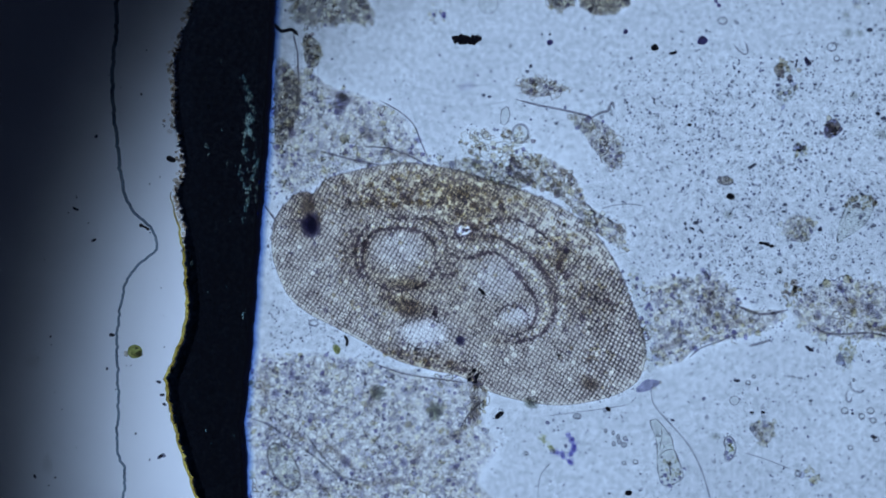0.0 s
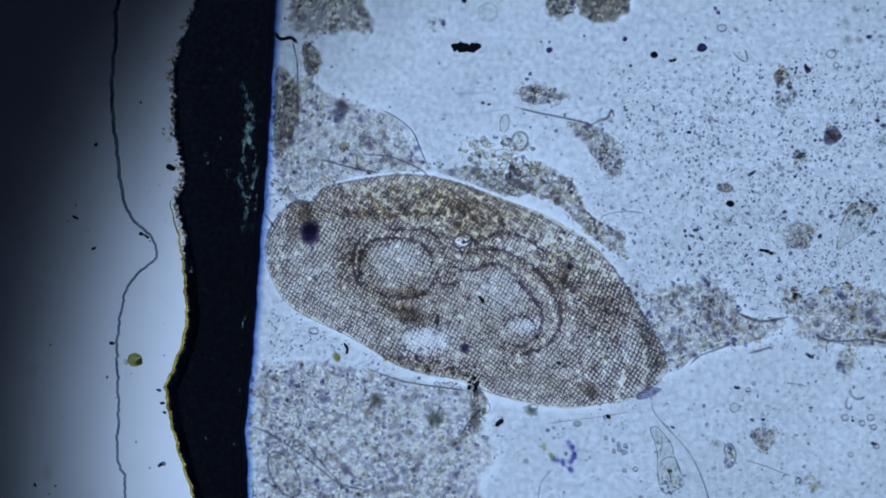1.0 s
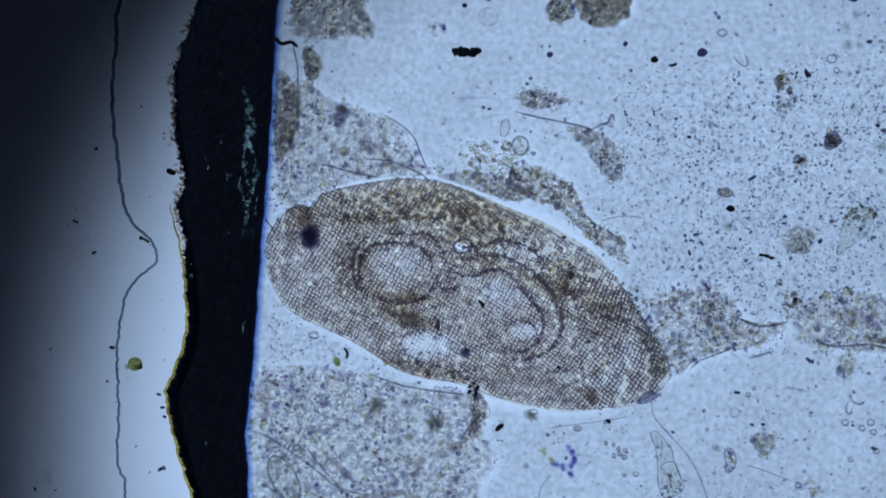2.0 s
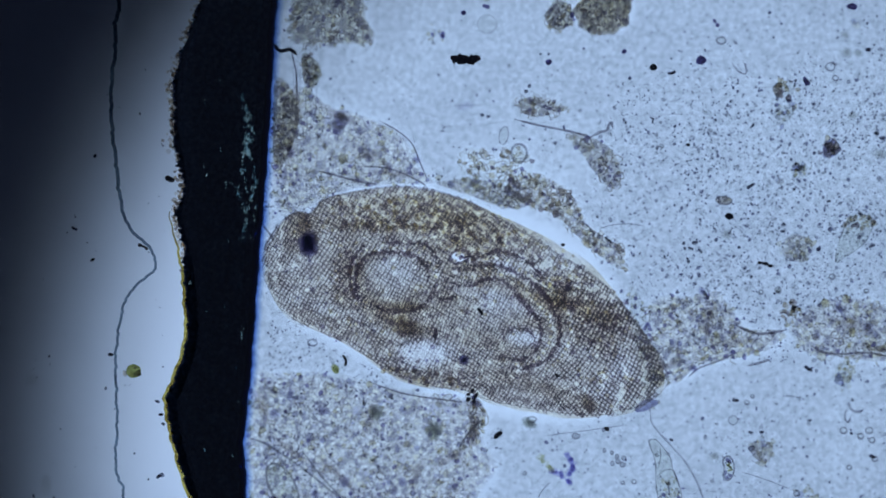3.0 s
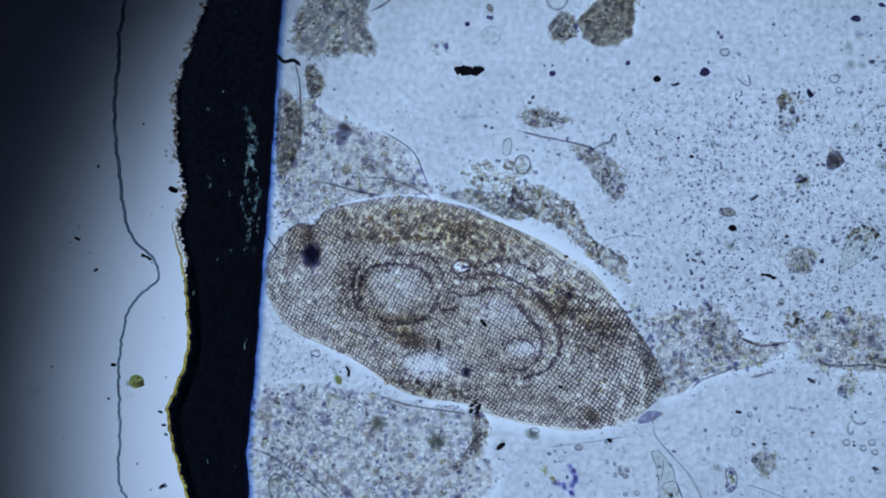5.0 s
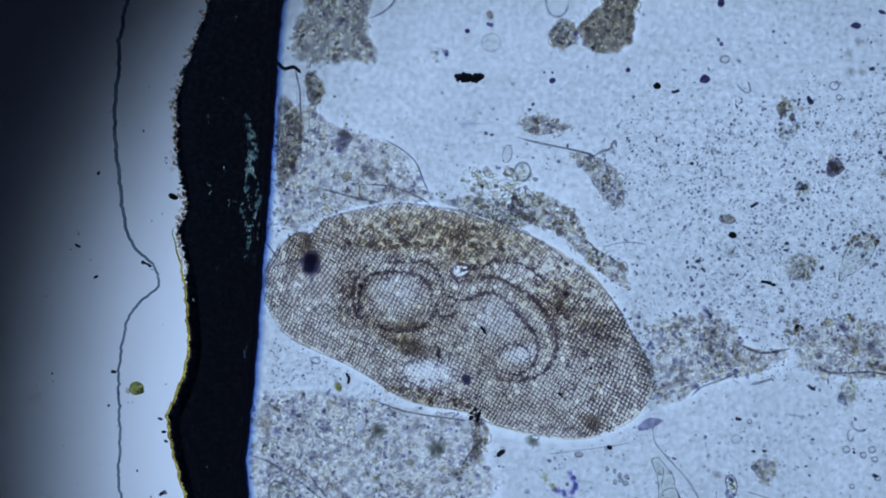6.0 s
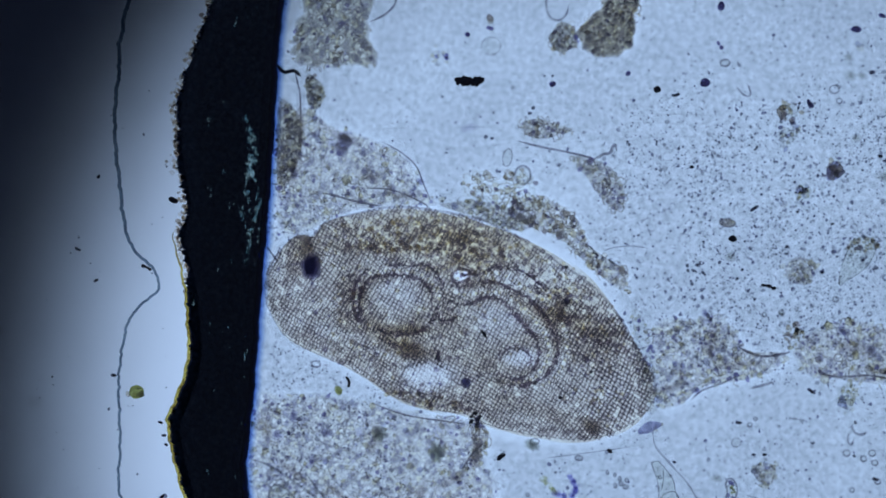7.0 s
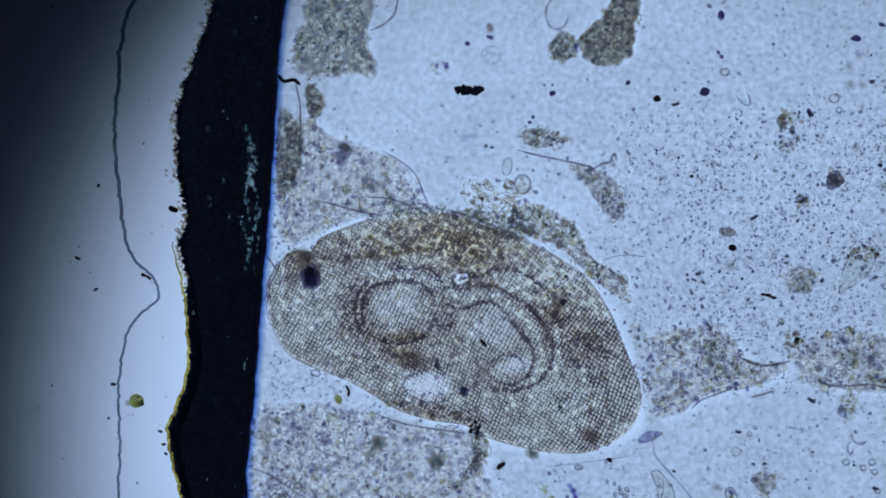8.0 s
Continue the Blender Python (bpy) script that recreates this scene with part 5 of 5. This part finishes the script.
def vase_cell():
    """A stalked, vase-shaped cell."""
    root = thing("vase_cell", 1180, 800, "clear vase-shaped cell with a grainy foot", "cell")
    o = smooth_line(((1148, 746), (1152, 741), (1160, 741), (1174, 756), (1186, 774), (1190, 793), (1200, 818), (1206, 840), (1196, 850), (1181, 857), (1168, 853), (1162, 833), (1160, 808), (1160, 788), (1156, 768)), 5, True)
    part("body", pad(Heap(1180, 800, 0), o, 0.5, 14, 5).mesh("body"), M_VASE, root)
    h = Heap(1180, 800, 0)
    tube(h, o, 1.1 + 0.4 * np.sin(np.arange(len(o)) * 0.7), 3, 6, closed=True)
    tube(h, smooth_line(((1167, 752), (1168, 772), (1163, 796)), 6), 0.8, 8, 6, taper=True)
    tube(h, smooth_line(((1162, 806), (1174, 795), (1190, 795), (1200, 816)), 6), 1.0, 8, 6, taper=True)
    tube(h, smooth_line(((1176, 812), (1182, 826), (1184, 840)), 6), 1.3, 8, 6, taper=True)
    part("wall", h.mesh("wall"), M_WALL, root)
    h = Heap(1180, 800, 0)
    for x, y, r in ((1173, 838, 5), (1182, 856, 4.5), (1199, 842, 4), (1168, 850, 3.5), (1178, 846, 3), (1207, 826, 3.2), (1190, 846, 3)):
        lump(h, x, y, 11, r, r * 0.8, 2.5, 0.6, 1, 0.3)
    part("dark_grains", h.mesh("dark_grains"), M_NAVY, root, "dark violet grains")
    h = Heap(1180, 800, 0)
    for px, py in scatter(oval(1184, 826, 17, 22, -10), 30):
        lump(h, px, py, 9, rng.uniform(2, 4), None, 3, 0, 1, 0.2)
    part("grains", h.mesh("grains"), M_GRAIN, root)
    return root


vase_cell()


thread(((1150, 690), (1155, 715), (1185, 750), (1215, 785), (1238, 830), (1255, 890), (1262, 960)), 1.8, "thin pale curved fibre")
thread(((910, 178), (950, 188), (1000, 198), (1030, 205), (1045, 210)), 2.0, "thin grey fibre ending in a hook", M_STRAND)
thread(((1042, 212), (1060, 202), (1073, 198), (1078, 188), (1082, 185), (1085, 196)), 2.6, "small grey hook of fibre", M_STRAND)
thread(((488, 45), (500, 58), (518, 56), (530, 66)), 3.2, "short black fibre beside the edge", M_BLACK)
thread(((520, 60), (528, 95), (530, 140)), 1.6, "thin grey fibre in the debris", M_STRAND)
thread(((570, 270), (600, 278), (640, 288), (670, 293)), 2.2, "dark fibre in the debris", M_STRAND, 20)
thread(((472, 365), (482, 378), (492, 392)), 1.8, "short dark bristle before the worm's head", M_STRAND, 30)
thread(((610, 592), (616, 602), (614, 612)), 2.4, "short black curved bristle", M_BLACK)
thread(((650, 636), (700, 655), (740, 664), (800, 672), (825, 676)), 1.5, "thin fibre along the worm's belly", M_STRAND, 16)
thread(((440, 735), (480, 750), (540, 790), (590, 830), (620, 850)), 2.0, "pale strand across the debris", M_FIBRE, 18)
thread(((540, 760), (570, 800), (610, 840), (660, 850)), 1.8, "pale strand across the debris", M_FIBRE, 18)
thread(((672, 180), (705, 198), (732, 222), (746, 255), (758, 282)), 1.5, "thin outline of the debris flap", M_STRAND, 6)
thread(((1060, 372), (1080, 365), (1110, 362), (1140, 366)), 1.2, "very thin pale fibre")
thread(((640, 262), (690, 265), (740, 285), (760, 300)), 1.4, "thin fibre in the debris", M_STRAND, 18)
thread(((1300, 588), (1270, 602), (1235, 615), (1215, 632)), 1.8, "dark strand along the debris margin", M_STRAND, 14)
thread(((1320, 612), (1345, 605), (1360, 600)), 2.4, "dark strand beside the debris", M_STRAND, 4)
thread(((1430, 575), (1455, 588), (1490, 590), (1530, 588), (1590, 600)), 2.0, "dark fold in the debris", M_STRAND, 18)
thread(((1300, 540), (1340, 555), (1390, 548)), 2.4, "dark strand between two debris patches", M_STRAND, 8)
thread(((855, 705), (830, 730), (815, 755)), 2.0, "dark strand under the belly", M_STRAND, 18)
thread(((950, 880), (955, 840), (975, 815)), 1.2, "faint pale arc on the slide")
thread(((1310, 798), (1350, 810), (1400, 830)), 1.0, "faint pale fibre on the slide")
thread(((960, 735), (1040, 725), (1110, 715)), 1.0, "faint pale fibre on the slide")
thread(((650, -30), (675, -42), (692, -58), (698, -75), (702, -100)), 1.8, "thin grey fibre on the slide", M_STRAND)
for k in range(7):
    x = 520 + k * 7
    thread(((x + 4, 60 + 6 * k), (x + rng.uniform(-4, 8), 140 + 5 * k), (x + rng.uniform(-6, 10), 230), (x + rng.uniform(-12, 12), 320)), 1.8, "pale fold in the debris", M_STREAK, 12)
for k in range(14):
    x, y = rng.uniform(560, 1250), rng.uniform(95, 200)
    if k > 8:
        x, y = rng.uniform(1000, 1400), rng.uniform(60, 330)
    w = rng.uniform(60, 150)
    thread(((x, y), (x + w * 0.5, y + rng.uniform(-6, 3)), (x + w, y + rng.uniform(-12, 6))), 0.8, "faint streak of slime", M_STREAK)


def haze(count):
    """Fine particles strewn over the whole field, thickest on the far side."""
    h = Heap(1000, 400, 0)
    made = 0
    while made < count:
        x, y = rng.uniform(470, 1700), rng.uniform(-130, 980)
        d = (0.10 if x > 700 or y < 290 else 0.5) + 0.90 * np.clip((x - 1010) / 260, 0, 1) * (1.0 if y < 480 else max(0.08, 1 - (y - 480) / 150)) + (0.02 if y > 700 else 0)
        d *= min(1.0, max(0.14, 0.14 + (y - 60) / 130))
        d *= 0.55 + 0.9 * max(0.0, noise.noise(Vector((x * 0.012, y * 0.012, 3.1))) + 0.35)
        if rng.uniform() > d:
            continue
        if inside(OUTLINE, x, y):
            continue
        r = 1.1 + rng.exponential(0.55)
        r = min(r, 4.2)
        lump(h, x, y, r, r * rng.uniform(0.9, 1.5), r, r, rng.uniform(0, 3), 1, 0.12)
        made += 1
    far = Heap(180, 400, 0)
    for _ in range(60):
        x, y = rng.uniform(60, 300), rng.uniform(-80, 960)
        r = 0.8 + rng.exponential(0.5)
        lump(far, x, y, r, r * 1.4, r, r, rng.uniform(0, 3), 1, 0.12)
    joined("fine_particles", far.mesh("fine_particles"), 180, 400, 0, M_DARKGREY, "fine dark particles on the bare glass", "particles", kind="stuff")
    return joined("fine_particles", h.mesh("fine_particles"), 1000, 400, 0, M_DOT, "fine grey particles strewn over the slide", "particles", kind="stuff")


haze(7800)


def mounting_liquid():
    """Water under the cover glass; its dimming is left out over debris and worm, for their highlights."""
    h = Heap(1400, CY, 0)
    xs = np.concatenate([np.arange(0, 1300, 9.0), [1500, 2000, 2800]])
    ys = np.concatenate([[-900, -500], np.arange(-260, 1130, 9.0), [1400, 1800]])
    left = edge_at(EDGE_R, ys) - 20
    gx = left[None, :] + xs[:, None]
    gy = np.broadcast_to(ys[None, :], gx.shape)
    depth = np.ones(gx.shape)
    for bed in BRIGHT_BEDS:
        q = np.roll(bed, -1, 0)
        count = np.zeros(gx.shape, int)
        for (ax, ay), (bx, by) in zip(bed, q):
            cross = (ay > gy) != (by > gy)
            xi = ax + (gy - ay) / (by - ay if by != ay else 1e-9) * (bx - ax)
            count += cross & (gx < xi)
        depth[count % 2 == 1] = 0.0
    for _ in range(2):
        depth[1:-1, 1:-1] = (depth[1:-1, 1:-1] * 2 + depth[:-2, 1:-1] + depth[2:, 1:-1] + depth[1:-1, :-2] + depth[1:-1, 2:]) / 6
    n, m = gx.shape
    top = np.stack([gx, gy, np.full(gx.shape, 104.0)], 2).reshape(-1, 3)
    low = np.stack([gx, gy, np.full(gx.shape, 96.0)], 2).reshape(-1, 3)
    f = []
    for i in range(n - 1):
        for j in range(m - 1):
            k = i * m + j
            f.append((k, k + m, k + m + 1, k + 1))
            f.append((n * m + k, n * m + k + 1, n * m + k + m + 1, n * m + k + m))
    h.add(np.concatenate([top, low]), f, np.concatenate([depth.ravel(), depth.ravel()]))
    return joined("mounting_liquid", h.mesh("mounting_liquid"), 1400, CY, 0, M_LIQUID, "water film under the cover glass, tinted to dim the open field", "water", kind="structure")


mounting_liquid()


# ---- what moves ----
# How the worm stretches and narrows: four ways of moving at a few points of its body, and how much of each at each time.
AMOUNTS = (
    (0, 0.0, 0.0, 0.0, 0.0),
    (0.5, 13.7, 5.7, -5.5, 4.9),
    (1, 31.6, 6.9, -6.3, 3.5),
    (1.5, 35.1, 9.5, -5.6, 7.5),
    (3, 49.7, 4.0, 1.4, -2.2),
    (3.5, 34.0, 2.2, 9.2, -1.8),
    (4, 34.2, 2.1, 9.8, 4.7),
    (4.5, 44.8, 2.5, 1.8, -2.9),
    (6, 20.4, -13.9, -6.6, -1.3),
    (6.5, 37.3, -9.5, -3.5, -5.7),
    (7, 26.3, -11.1, -1.7, -2.9),
    (7.5, 10.8, -14.9, -1.5, 1.6),
    (8, -0.4, -21.6, 4.1, 9.0),
)
FRONT = (
    ((484, 414), (-0.34, 0.11), (0.59, -0.58), (0.39, -0.12), (-0.32, 0.30)),
    ((558, 344), (-0.14, 0.05), (0.35, -0.36), (0.06, 0.22), (-0.51, 0.68)),
    ((700, 291), (-0.00, 0.11), (0.00, 0.15), (0.00, -0.41), (-0.00, -0.13)),
    ((800, 303), (-0.00, 0.17), (0.08, 0.16), (0.11, -0.65), (0.22, -1.00)),
    ((1000, 372), (-0.01, 1.00), (0.11, -0.26), (0.18, 1.00), (0.04, -0.48)),
    ((1100, 505), (0.17, 0.32), (0.57, 0.19), (-0.26, 0.81), (-0.09, -0.13)),
    ((1136, 639), (0.82, 0.03), (0.59, 1.00), (-0.73, 0.55), (0.48, 0.39)),
    ((600, 589), (0.06, -0.37), (-0.01, 0.22), (0.04, -0.11), (0.00, 0.02)),
    ((700, 639), (0.00, -0.21), (0.02, 0.10), (0.02, 0.13), (0.03, -0.10)),
)
MIDDLE = (
    ((900, 704), (0.01, -0.52), (-0.03, 0.28), (0.09, -0.13), (0.03, -0.18)),
    ((1000, 714), (-0.01, -0.46), (0.00, 0.29), (0.01, -0.13), (-0.00, 0.00)),
    ((1100, 693), (0.23, -0.19), (0.60, 0.66), (-0.13, 0.53), (0.12, -0.03)),
    ((553, 397), (-0.01, -0.06), (0.09, 0.01), (-0.04, -0.01), (-0.02, -0.06)),
    ((818, 409), (-0.17, 0.20), (0.49, 0.00), (0.12, 0.01), (0.10, -0.42)),
    ((735, 539), (0.02, 0.04), (0.03, -0.14), (-0.20, -0.01), (0.01, -0.12)),
    ((642, 441), (-0.21, 0.13), (0.29, -0.51), (0.15, 0.08), (0.07, 0.16)),
    ((695, 424), (-0.26, 0.22), (0.34, -0.39), (0.15, -0.38), (-0.08, -0.20)),
    ((620, 516), (-0.09, -0.08), (0.15, -0.08), (0.05, 0.39), (0.22, 0.21)),
)
REAR = (
    ((761, 602), (0.01, 0.10), (-0.21, -0.24), (-0.08, 0.06), (0.39, -0.07)),
    ((544, 462), (-0.21, -0.03), (0.39, -0.17), (0.33, 0.41), (0.06, 0.50)),
    ((813, 596), (0.23, -0.03), (-0.16, 0.00), (-0.33, -0.16), (0.18, -0.11)),
    ((1037, 677), (0.01, 0.07), (0.02, -0.16), (-0.16, 0.13), (0.08, -0.06)),
    ((970, 560), (0.34, 0.05), (0.40, 0.52), (-0.15, -0.05), (0.08, 0.06)),
    ((900, 570), (0.24, 0.05), (0.49, 0.04), (-0.27, -0.13), (0.13, 0.04)),
    ((1050, 540), (0.33, 0.10), (0.71, 0.47), (-0.59, 0.13), (0.25, -0.00)),
    ((850, 316), (-0.00, 0.31), (0.00, 0.60), (0.00, 0.06), (-0.00, 0.03)),
    ((920, 400), (-0.00, 0.53), (0.33, 0.11), (-0.02, 0.53), (0.03, -0.16)),
)
WAYS = FRONT + MIDDLE + REAR



def bend(x, y):
    """The four ways at any point of the body, by thin-plate splines."""
    p = np.array([w[0] for w in WAYS], float) / 100
    n = len(p)

    def kernel(d):
        return np.where(d > 1e-9, d * d * np.log(d + 1e-12), 0.0)
    full = np.zeros((n + 3, n + 3))
    full[:n, :n] = kernel(np.linalg.norm(p[:, None] - p[None], axis=2)) + 0.05 * np.eye(n)
    full[:n, n:] = np.c_[np.ones(n), p]
    full[n:, :n] = full[:n, n:].T
    known = np.zeros((n + 3, 8))
    known[:n] = [[c for way in w[1:] for c in way] for w in WAYS]
    coef = np.linalg.solve(full, known)
    q = np.c_[x, y] / 100
    basis = np.c_[kernel(np.linalg.norm(q[:, None] - p[None], axis=2)), np.ones(len(q)), q]
    return (basis @ coef).reshape(-1, 4, 2)


def motions():
    # the lit field slips a little against the lens
    rows = []
    for t, a, b, c in DRIFT:
        m = over(a, b, c, STOP_Z)
        m.translation += Vector((-8.5 * t, 5.5 * t, 0.0)) * K
        rows.append((t, m))
    walk(STOP, rows)
    for ob, c, near in SPOTS.values():
        ways = bend(near[:, 0], near[:, 1])
        arm = near - near.mean(0)
        base = ob.location.copy()
        rows = []
        for t, *amount in AMOUNTS:
            d = np.tensordot(ways, np.array(amount), (1, 0))
            turn = (arm[:, 0] * d[:, 1] - arm[:, 1] * d[:, 0]).sum() / (arm ** 2).sum()
            off = c - near.mean(0)
            m = d.mean(0) + turn * np.array((-off[1], off[0]))
            rows.append((t, pose(base.x + m[0] * K, base.y - m[1] * K, base.z, 0, 0, -math.degrees(turn))))
        walk(ob, rows)


motions()
